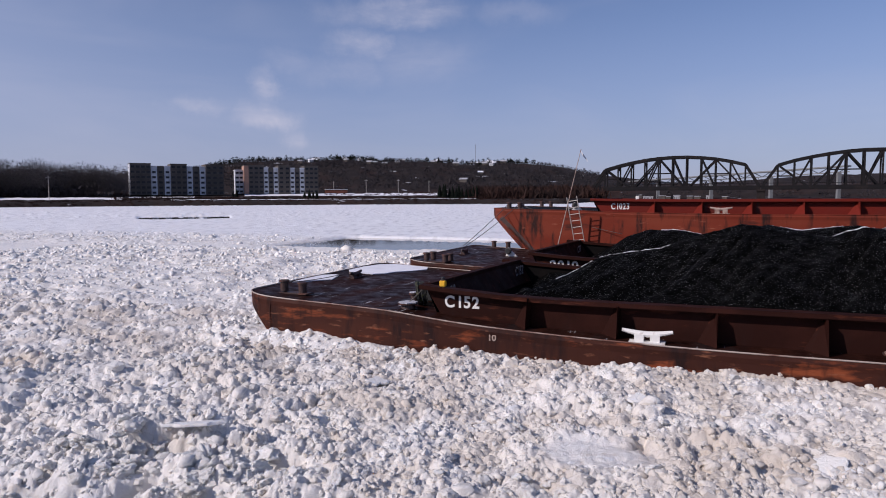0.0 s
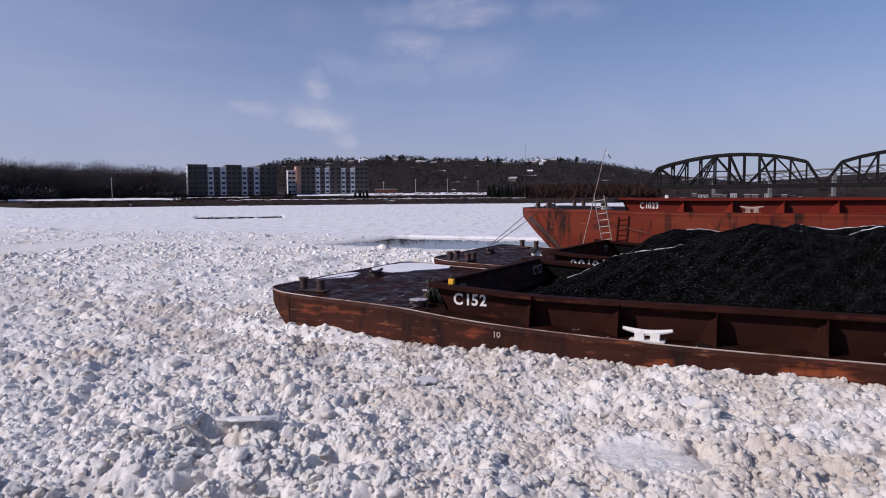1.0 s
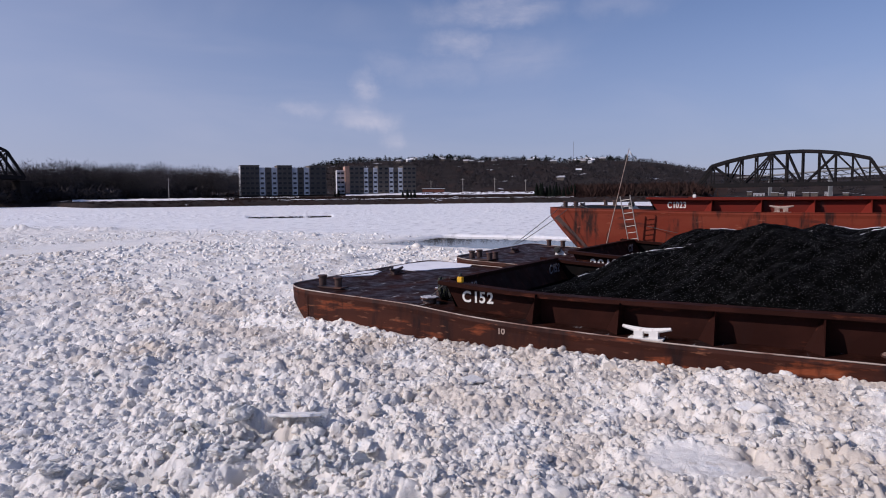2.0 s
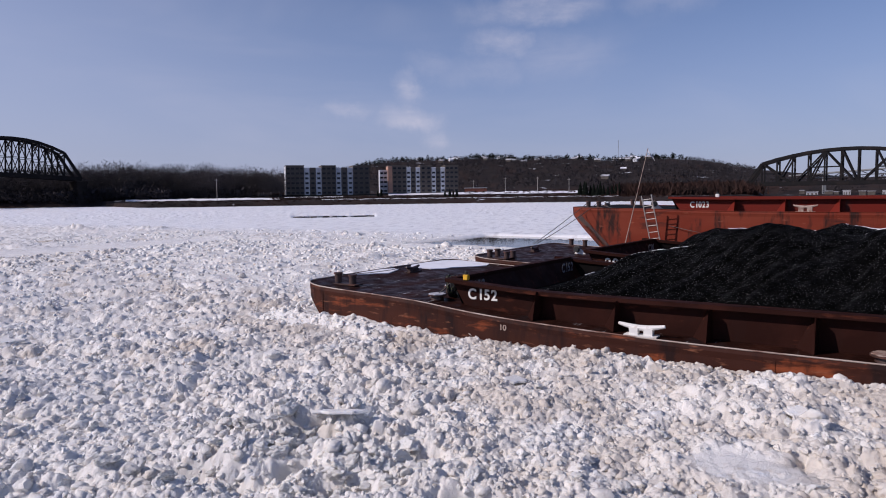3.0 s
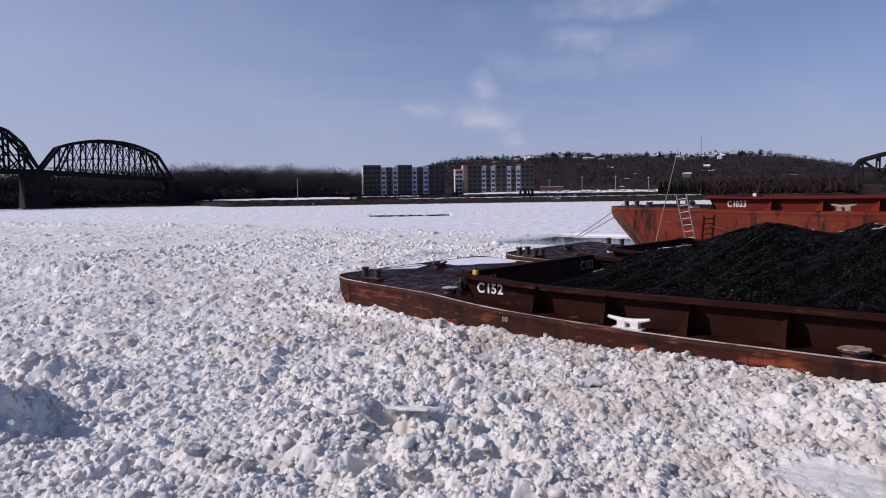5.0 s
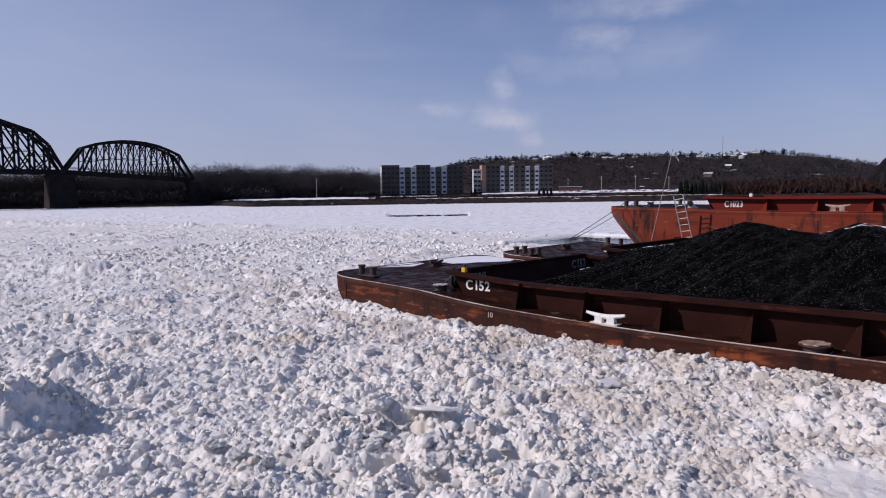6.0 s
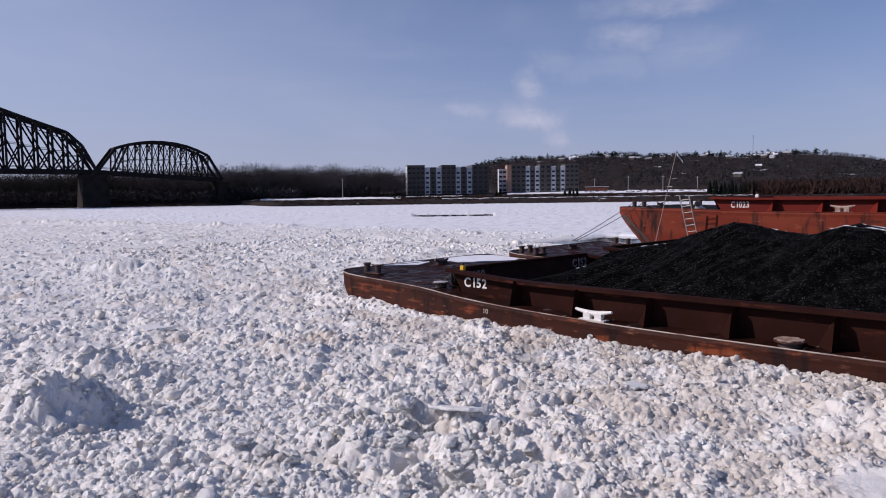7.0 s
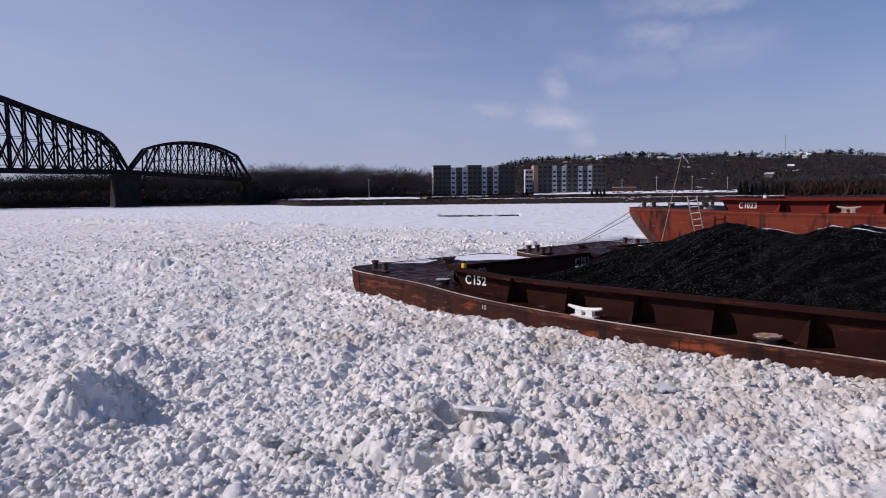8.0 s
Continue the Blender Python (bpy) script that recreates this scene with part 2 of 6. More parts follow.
M["wall_tan"] = material("tan_brick", (0.42, 0.24, 0.17), 0.85, spots=[((0.34, 0.2, 0.15), 0.3, 0.45, 0.7, ONE, 1)])
M["ledge"] = material("balcony_concrete", (0.085, 0.076, 0.07), 0.85, spots=[((0.06, 0.055, 0.05), 0.4, 0.45, 0.7, ONE, 1)])
M["pane"] = material("window_glass", (0.02, 0.022, 0.028), 0.25, spec=0.25)
M["earth"] = material("winter_bank", (0.034, 0.027, 0.026), 0.95, spec=0.05,
                      spots=[((0.024, 0.02, 0.019), 0.05, 0.4, 0.65, ONE, 1), ((0.042, 0.026, 0.022), 0.02, 0.52, 0.7, ONE, 2), ((0.6, 0.6, 0.64), 0.045, 0.66, 0.7, (1, 1, 3), 3)],
                      bump=[(0.4, 0.6, 0.5)])
M["forest"] = material("bare_trees", (0.09, 0.08, 0.083), 0.95, spec=0.02, spots=[((0.042, 0.037, 0.033), 0.012, 0.42, 0.66, ONE, 1), ((0.028, 0.025, 0.026), 0.05, 0.5, 0.7, ONE, 2)])
# haze in the air is put into these trees' greyed base colour
M["hill_forest"] = material("haze_tinted_trees", (0.044, 0.040, 0.044), 0.95, spec=0.05, spots=[((0.050, 0.043, 0.044), 0.012, 0.42, 0.66, ONE, 1), ((0.036, 0.032, 0.034), 0.04, 0.48, 0.68, ONE, 2)])
M["shrub"] = material("red_brown_shrubs", (0.045, 0.025, 0.021), 0.95, spec=0.05, spots=[((0.032, 0.022, 0.02), 0.05, 0.45, 0.65, ONE, 1)])
M["evergreen"] = material("evergreen", (0.007, 0.010, 0.008), 0.9, spec=0.05, spots=[((0.012, 0.016, 0.011), 0.5, 0.45, 0.65, ONE, 1)])
# snow darkened in its base colour so that the hill roofs look shaded
M["grey_snow"] = material("shade_grey_snow", (0.42, 0.42, 0.45), 0.8, spots=[((0.2, 0.2, 0.21), 0.4, 0.5, 0.7, ONE, 1)])
M["kevel_dull"] = material("weathered_pale_paint", (0.36, 0.27, 0.22), 0.6, spots=[((0.16, 0.06, 0.04), 6, 0.48, 0.66, ONE, 2)])
M["brick_red"] = material("red_brick", (0.26, 0.09, 0.06), 0.85)


# ---------------------------------------------------------------- mesh helpers


class Shape:
    """Vertices and faces of one mesh, gathered piece by piece."""

    def __init__(self):
        self.v, self.f = [], []

    def add(self, verts, faces):
        n = len(self.v)
        self.v += [tuple(p) for p in verts]
        self.f += [tuple(n + i for i in f) for f in faces]
        return self

    def box(self, lo, hi, m=None):
        (a, b, c), (d, e, f) = lo, hi
        vs = [Vector(p) for p in ((a, b, c), (d, b, c), (d, e, c), (a, e, c), (a, b, f), (d, b, f), (d, e, f), (a, e, f))]
        if m is not None:
            vs = [m @ p for p in vs]
        return self.add(vs, [(0, 3, 2, 1), (4, 5, 6, 7), (0, 1, 5, 4), (1, 2, 6, 5), (2, 3, 7, 6), (3, 0, 4, 7)])

    def beam(self, p, q, w, h=None):
        """A straight bar of section w x h from p to q."""
        p, q = Vector(p), Vector(q)
        d = (q - p).normalized()
        side = d.cross(Vector((0, 0, 1)))
        side = side.normalized() if side.length > 1e-4 else Vector((1, 0, 0))
        up = side.cross(d)
        h = w if h is None else h
        ring = [side * (sx * w / 2) + up * (sy * h / 2) for sx, sy in ((-1, -1), (1, -1), (1, 1), (-1, 1))]
        vs = [p + o for o in ring] + [q + o for o in ring]
        return self.add(vs, [(0, 1, 2, 3), (7, 6, 5, 4), (0, 4, 5, 1), (1, 5, 6, 2), (2, 6, 7, 3), (3, 7, 4, 0)])

    def tube(self, pts, radius, seg=8, caps=True):
        """A round bar through points; radius a number or one for each point."""
        pts = [Vector(p) for p in pts]
        rad = radius if isinstance(radius, (list, tuple)) else [radius] * len(pts)
        vs, fs = [], []
        for i, p in enumerate(pts):
            d = (pts[min(i + 1, len(pts) - 1)] - pts[max(i - 1, 0)]).normalized()
            ref = Vector((0, 0, 1)) if abs(d.z) < 0.9 else Vector((1, 0, 0))
            a = d.cross(ref).normalized()
            b = d.cross(a)
            vs += [p + (a * math.cos(k * math.tau / seg) + b * math.sin(k * math.tau / seg)) * rad[i] for k in range(seg)]
        for i in range(len(pts) - 1):
            for k in range(seg):
                fs.append((i * seg + k, i * seg + (k + 1) % seg, (i + 1) * seg + (k + 1) % seg, (i + 1) * seg + k))
        if caps:
            fs.append(tuple(range(seg))[::-1])
            fs.append(tuple((len(pts) - 1) * seg + k for k in range(seg)))
        return self.add(vs, fs)

    def prism(self, poly, depth):
        """A flat polygon given a thickness along the vector depth."""
        n, depth = len(poly), Vector(depth)
        vs = [Vector(p) for p in poly]
        vs += [p + depth for p in vs]
        fs = [tuple(range(n))[::-1], tuple(range(n, 2 * n))]
        fs += [(i, (i + 1) % n, n + (i + 1) % n, n + i) for i in range(n)]
        return self.add(vs, fs)

    def mesh(self, name, mat, bevel=0.0, smooth=False, segments=2):
        me = bpy.data.meshes.new(name)
        me.from_pydata(self.v, [], self.f)
        bm = bmesh.new()
        bm.from_mesh(me)
        bmesh.ops.recalc_face_normals(bm, faces=bm.faces)
        if bevel:
            edges = [e for e in bm.edges if len(e.link_faces) == 2 and e.calc_face_angle(0) > 0.5]
            bmesh.ops.bevel(bm, geom=edges, offset=bevel, segments=segments, affect="EDGES", clamp_overlap=True)
        for f in bm.faces:
            f.smooth = smooth
        bm.to_mesh(me)
        bm.free()
        me.materials.append(mat)
        return me


def part(name, shape, mat, parent, label="", bevel=0.0, smooth=False):
    """One mesh object under a thing or a part."""
    me = shape if isinstance(shape, bpy.types.Mesh) else shape.mesh(name, mat, bevel, smooth)
    ob = new(name, me)
    ob.parent = parent
    return tagged(ob, label)


def big_mesh(name, verts, quads, mat, smooth=True):
    """A large mesh from numpy arrays."""
    me = bpy.data.meshes.new(name)
    k = quads.shape[1]
    me.vertices.add(len(verts))
    me.vertices.foreach_set("co", verts.astype(np.float32).ravel())
    me.loops.add(quads.size)
    me.loops.foreach_set("vertex_index", quads.astype(np.int32).ravel())
    me.polygons.add(len(quads))
    me.polygons.foreach_set("loop_start", np.arange(0, quads.size, k, dtype=np.int32))
    me.polygons.foreach_set("use_smooth", np.full(len(quads), smooth))
    me.update(calc_edges=True)
    me.validate()
    me.materials.append(mat)
    return me


def grid_quads(rows, cols):
    i = np.arange((rows - 1) * (cols - 1))
    a = (i // (cols - 1)) * cols + i % (cols - 1)
    return np.stack([a, a + 1, a + 1 + cols, a + cols], 1)


def lettering(text, size, parent, m, mat, name="letter", label="", stretch=1.0):
    """Painted letters, each a thin mesh of its own; size = height of the capitals."""
    x = 0.0
    for ch in text:
        wide = {" ": 0.22, "C": 1.18, "1": 0.72}.get(ch, 0.84) * size * stretch
        if ch != " ":
            cu = bpy.data.curves.new("letter", "FONT")
            cu.body, cu.size, cu.extrude, cu.offset = ch, size / 0.69, 0.002, 0.04 * size
            tmp = bpy.data.objects.new("letter", cu)
            me = bpy.data.meshes.new_from_object(tmp)
            bpy.data.objects.remove(tmp)
            me.materials.clear()
            me.materials.append(mat)
            ob = new(name, me)
            ob.parent = parent
            ob.matrix_local = m @ Matrix.Translation((x, 0, 0)) @ Matrix.Diagonal((stretch, 1, 1, 1))
            tagged(ob, label)
        x += wide


def smooth01(x):
    x = np.clip(x, 0, 1)
    return x * x * (3 - 2 * x)


def hash2(ix, iy, k):
    h = np.sin(ix * 127.1 + iy * 311.7 + k * 74.7) * 43758.5453
    return h - np.floor(h)


def value_noise(x, y, k=0):
    ix, iy = np.floor(x), np.floor(y)
    fx, fy = smooth01(x - ix), smooth01(y - iy)
    a, b = hash2(ix, iy, k), hash2(ix + 1, iy, k)
    c, d = hash2(ix, iy + 1, k), hash2(ix + 1, iy + 1, k)
    return (a + (b - a) * fx) * (1 - fy) + (c + (d - c) * fx) * fy


def fbm(x, y, k=0, n=4):
    s, amp = 0.0, 0.5
    for i in range(n):
        s = s + amp * value_noise(x * 2**i, y * 2**i, k + 13 * i)
        amp *= 0.5
    return s


def lumps(x, y, cell, k, fill=0.85, dome=0.5):
    """Height of lumps of broken ice: one stretched, tilted lump to a cell, the highest counts."""
    gx, gy = np.floor(x / cell), np.floor(y / cell)
    best = np.zeros_like(x)
    for dx in (-1, 0, 1):
        for dy in (-1, 0, 1):
            cx, cy = gx + dx, gy + dy
            px, py = (cx + hash2(cx, cy, k)) * cell, (cy + hash2(cx, cy, k + 1)) * cell
            turn = hash2(cx, cy, k + 2) * math.pi
            ux, uy = x - px, y - py
            c, s = np.cos(turn), np.sin(turn)
            a, b = ux * c + uy * s, uy * c - ux * s
            r = cell * (0.45 + 0.5 * hash2(cx, cy, k + 3))
            flat = 0.6 + 0.5 * hash2(cx, cy, k + 4)
            q = (a / r) ** 2 + (b / (r * flat)) ** 2
            h = np.clip(1 - q, 0, 1) ** dome * (0.45 + 0.55 * hash2(cx, cy, k + 5))
            h = h * (1 + 0.35 * (hash2(cx, cy, k + 6) * 2 - 1) * a / r + 0.35 * (hash2(cx, cy, k + 7) * 2 - 1) * b / r)
            best = np.maximum(best, np.where(hash2(cx, cy, k + 8) < fill, h, 0))
    return best

# ---------------------------------------------------------------- the river and its ice
AXIS = radians(158.75)                                  # heading of the tow
FWD = np.array([math.cos(AXIS), math.sin(AXIS)])
OFF = np.array([FWD[1], -FWD[0]])                       # away from the near bank, square to the tow


def place(along, across, z=0.0):
    """World place from metres along the tow and across the river."""
    p = FWD * along + OFF * across
    return Vector((p[0], p[1], z))


def rubble(x, y):
    """Height of the rubble ice above its base, in metres: rounded knobs on knobs."""
    swell = fbm(x * 0.35, y * 0.35, 5, 3) - 0.45
    wx = x + 0.07 * value_noise(x * 3, y * 3, 31) + 0.02 * value_noise(x * 14, y * 14, 33)
    wy = y + 0.07 * value_noise(x * 3, y * 3, 37) + 0.02 * value_noise(x * 14, y * 14, 39)
    patch = 0.6 + 0.6 * smooth01((fbm(x * 0.45, y * 0.45, 63, 3) - 0.34) / 0.22)
    huge = lumps(wx, wy, 0.95, 7, 0.2)
    big = lumps(wx, wy, 0.45, 11, 0.5)
    mid = lumps(wx, wy, 0.25, 23, 0.85)
    small = lumps(wx, wy, 0.13, 41, 0.95)
    fine = np.zeros_like(x)
    near = np.hypot(x, y) < 17
    fine[near] = lumps(wx[near], wy[near], 0.068, 47, 0.95, 0.55)
    h = 0.26 * swell + (np.maximum(0.13 * big, 0.17 * huge) + 0.085 * mid) * patch + 0.058 * small * (0.6 + 0.4 * patch) + 0.028 * fine
    grain = np.zeros_like(x)
    grain[near] = np.abs(fbm(x[near] * 11, y[near] * 11, 3, 3) * 2 - 0.9)
    return h + 0.05 * (fbm(x * 6, y * 6, 3, 3) - 0.42) - 0.035 * grain + 0.06


def heap(x, y, cx, cy, rx, ry, turn=0.0):
    c, s = math.cos(turn), math.sin(turn)
    a, b = (x - cx) * c + (y - cy) * s, (y - cy) * c - (x - cx) * s
    return np.exp(-((a / rx) ** 2 + (b / ry) ** 2))


def river_height(x, y):
    along, across = x * FWD[0] + y * FWD[1], x * OFF[0] + y * OFF[1]
    dist = np.hypot(x, y)
    wob = 8 * (fbm(x * 0.05, y * 0.05, 9, 3) - 0.45)
    # rubble near the bank and round the tow, a smooth snowed-over sheet farther out
    rough = 1 - smooth01((across + wob - 51) / 6)
    h = np.zeros_like(x)
    near = rough > 0.002
    h[near] = rubble(x[near], y[near]) * (1 - 0.12 * smooth01((dist[near] - 20) / 20))
    far = 0.16 * fbm(x * 0.5, y * 0.5, 17, 4) + 0.22 * np.clip(fbm(x * 1.3, y * 1.3, 19, 4) - 0.52, 0, 1) * smooth01((dist - 120) / 30) * 4 + 0.16 * np.clip(fbm(x * 0.12, y * 0.5, 29, 4) - 0.60, 0, 1) * 4
    h = h * rough + far * (1 - rough)
    # pressure ridges and blocks that stand out
    near = (np.abs(x + 3.4) < 3.2) & (np.abs(y - 8.2) < 2.6)
    xn, yn = x[near], y[near]
    knobs = 0.55 + 0.4 * lumps(xn, yn, 0.34, 181, 0.9) + 0.25 * lumps(xn, yn, 0.16, 183, 0.9)
    mound = sum(up * heap(xn, yn, cx, cy, rx, ry, turn) for cx, cy, rx, ry, turn, up in (
        (-4.3, 8.85, 0.6, 0.32, 0.3, 0.30), (-3.4, 9.05, 0.7, 0.3, 0.1, 0.24), (-4.7, 7.85, 0.5, 0.25, 0.3, 0.26),
        (-4.35, 6.7, 0.6, 0.2, 0.3, 0.22), (-2.9, 7.85, 0.55, 0.28, 0.0, 0.24), (-5.4, 6.9, 0.4, 0.2, 0.3, 0.2), (-1.6, 7.5, 0.5, 0.25, 0.0, 0.2)))
    pits = sum(heap(xn, yn, cx, cy, rx, ry, turn) for cx, cy, rx, ry, turn in (
        (-3.65, 8.45, 0.44, 0.28, 0.1), (-4.1, 7.05, 0.48, 0.34, 0.2), (-4.95, 7.25, 0.34, 0.17, 0.3), (-5.9, 7.3, 0.3, 0.14, 0.2),
        (-2.1, 8.2, 0.36, 0.18, 0.1), (-2.75, 7.2, 0.42, 0.22, 0.1), (-1.2, 7.1, 0.4, 0.2, 0.0), (-3.5, 7.6, 0.25, 0.14, 0.5)))
    ragged = pits * (0.75 + 0.7 * fbm(xn * 4, yn * 4, 191, 3))
    pits = smooth01(ragged * 1.05)
    h[near] = h[near] + knobs * mound - 0.42 * pits
    # the high heap, steep on the side away from the sun
    near = (np.abs(x + 10) < 3.4) & (np.abs(y - 8.2) < 3.4)
    xn, yn = x[near], y[near]
    knobs = 0.7 + 0.25 * lumps(xn, yn, 0.3, 81, 0.9) + 0.15 * lumps(xn, yn, 0.14, 83, 0.9)
    brow = xn + 9.7 + 0.5 * (fbm(xn * 1.6, yn * 1.6, 87, 3) - 0.45) + 0.35 * (yn - 7.8)
    cliff = 1 - smooth01(brow / 1.1)
    h[near] += knobs * (0.62 * heap(xn, yn, -9.75, 7.5, 1.3, 1.0, 0.3) * cliff + 0.5 * heap(xn, yn, -10.9, 9.4, 1.0, 0.42, 0.25) + 0.45 * heap(xn, yn, -9.35, 6.85, 0.55, 0.4, 0.4))
    h[near] += (0.09 * lumps(xn + 3, yn + 5, 0.22, 88, 0.9) + 0.06 * lumps(xn, yn, 0.1, 89, 0.9)) * heap(xn, yn, -9.4, 7.9, 0.9, 0.9)
    h[near] -= 0.3 * heap(xn, yn, -8.4, 7.5, 0.45, 0.2, 0.4) + 0.2 * heap(xn, yn, -9.3, 8.5, 0.8, 0.45, 0.3)
    for cx, cy, rx, ry, up in ((-59, 68.7, 2.2, 1.0, 0.9), (-48.6, 68.8, 2.0, 0.9, 0.6), (-78, 72, 6, 1.6, 0.7), (-95, 75, 9, 2.0, 0.8), (-40, 42, 4, 0.9, 0.4), (-52, 50, 5, 1.0, 0.45), (-16.5, 21.0, 0.9, 0.35, 0.35), (-27, 25, 2.5, 0.8, 0.5), (-31, 36, 2.2, 0.7, 0.5)):
        m = (np.abs(x - cx) < 2.6 * rx) & (np.abs(y - cy) < 3 * ry + 0.3 * rx)
        h[m] += up * heap(x[m], y[m], cx, cy, rx, ry, 0.1) * (0.2 + 0.7 * lumps(x[m], y[m], 0.9, 57, 0.9) + 0.4 * lumps(x[m], y[m], 0.4, 58, 0.9))
    # the flat pan of ice and smoother trodden places
    pan = heap(x, y, 1.95, 8.5, 0.95, 0.6, -0.4) ** 2
    pan = smooth01(pan * 2.2)
    h = h * (1 - 0.8 * pan) + 0.13 * pan
    # banked up along the tow's near side
    side = across + 0.5 * (fbm(x * 0.8, y * 0.8, 61, 3) - 0.45)
    h += 0.10 * smooth01((side - 10.8) / 2.2) * (1 - smooth01((across - 15.2) / 1.2)) * smooth01((8 - along) / 12)
    # lower where the drifting ice slides over it
    drift = smooth01((across - 17.6) / 1.2) * (1 - smooth01((across - 37) / 2)) * smooth01((along - 4) / 2) * (1 - smooth01((along - 50) / 4))
    h = h * (1 - drift) + drift * 0.02
    # the open lead and far cracks
    lead = smooth01((across - 40.5 + 1.6 * (fbm(x * 0.6, y * 0.6, 71, 3) - 0.45)) / 0.8) * (1 - smooth01((across - 53.3) / 0.6)) * (1 - smooth01((along - 28 + wob * 0.5) / 2.5))
    h = h * (1 - 0.55 * smooth01((across - 35) / 4) * (1 - smooth01((along - 34) / 6))) + 0.06 - 0.6 * lead
    az = np.arctan2(x, y)
    crack = smooth01((np.radians(3.6) - np.abs(az + np.radians(21))) / 0.01) * smooth01((11.0 - np.abs(dist - 131 - 6 * fbm(az * 90, dist * 0, 77, 3))) / 2)
    return h - 0.6 * crack


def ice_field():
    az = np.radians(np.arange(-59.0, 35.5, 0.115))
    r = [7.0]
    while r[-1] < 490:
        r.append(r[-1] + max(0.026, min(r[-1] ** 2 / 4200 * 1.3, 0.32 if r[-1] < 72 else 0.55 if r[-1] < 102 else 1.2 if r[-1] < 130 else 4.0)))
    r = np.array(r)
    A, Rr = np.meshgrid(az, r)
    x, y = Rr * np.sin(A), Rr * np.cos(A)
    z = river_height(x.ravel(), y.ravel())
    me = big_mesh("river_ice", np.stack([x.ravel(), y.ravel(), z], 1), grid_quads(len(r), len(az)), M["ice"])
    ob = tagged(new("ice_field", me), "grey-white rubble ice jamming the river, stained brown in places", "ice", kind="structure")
    return ob


def blend_far_snow(mat):
    """Clean snow takes over from broken ice far across the river."""
    nt = mat.node_tree
    bsdf = nt.nodes["Principled BSDF"]
    old = bsdf.inputs["Base Color"].links[0].from_socket
    tc = nt.nodes.new("ShaderNodeTexCoord")
    dot = nt.nodes.new("ShaderNodeVectorMath")
    dot.operation = "DOT_PRODUCT"
    dot.inputs[1].default_value = (OFF[0], OFF[1], 0)
    nt.links.new(tc.outputs["Object"], dot.inputs[0])
    mr = nt.nodes.new("ShaderNodeMapRange")
    mr.inputs["From Min"].default_value, mr.inputs["From Max"].default_value = 44, 54
    nt.links.new(dot.outputs["Value"], mr.inputs["Value"])
    mp = nt.nodes.new("ShaderNodeMapping")
    mp.inputs["Scale"].default_value = (0.55, 0.14, 0.3)
    nt.links.new(tc.outputs["Object"], mp.inputs["Vector"])
    n = nt.nodes.new("ShaderNodeTexNoise")
    n.inputs["Scale"].default_value, n.inputs["Detail"].default_value = 2.0, 6
    nt.links.new(mp.outputs[0], n.inputs["Vector"])
    snow = nt.nodes.new("ShaderNodeMix")
    snow.data_type = "RGBA"
    snow.inputs["A"].default_value, snow.inputs["B"].default_value = (0.84, 0.84, 0.85, 1), (0.55, 0.55, 0.57, 1)
    m2 = nt.nodes.new("ShaderNodeMapRange")
    m2.inputs["From Min"].default_value, m2.inputs["From Max"].default_value = 0.5, 0.74
    nt.links.new(n.outputs["Fac"], m2.inputs["Value"])
    nt.links.new(m2.outputs[0], snow.inputs["Factor"])
    mix = nt.nodes.new("ShaderNodeMix")
    mix.data_type = "RGBA"
    nt.links.new(mr.outputs[0], mix.inputs["Factor"])
    nt.links.new(old, mix.inputs["A"])
    nt.links.new(snow.outputs["Result"], mix.inputs["B"])
    nt.links.new(mix.outputs["Result"], bsdf.inputs["Base Color"])


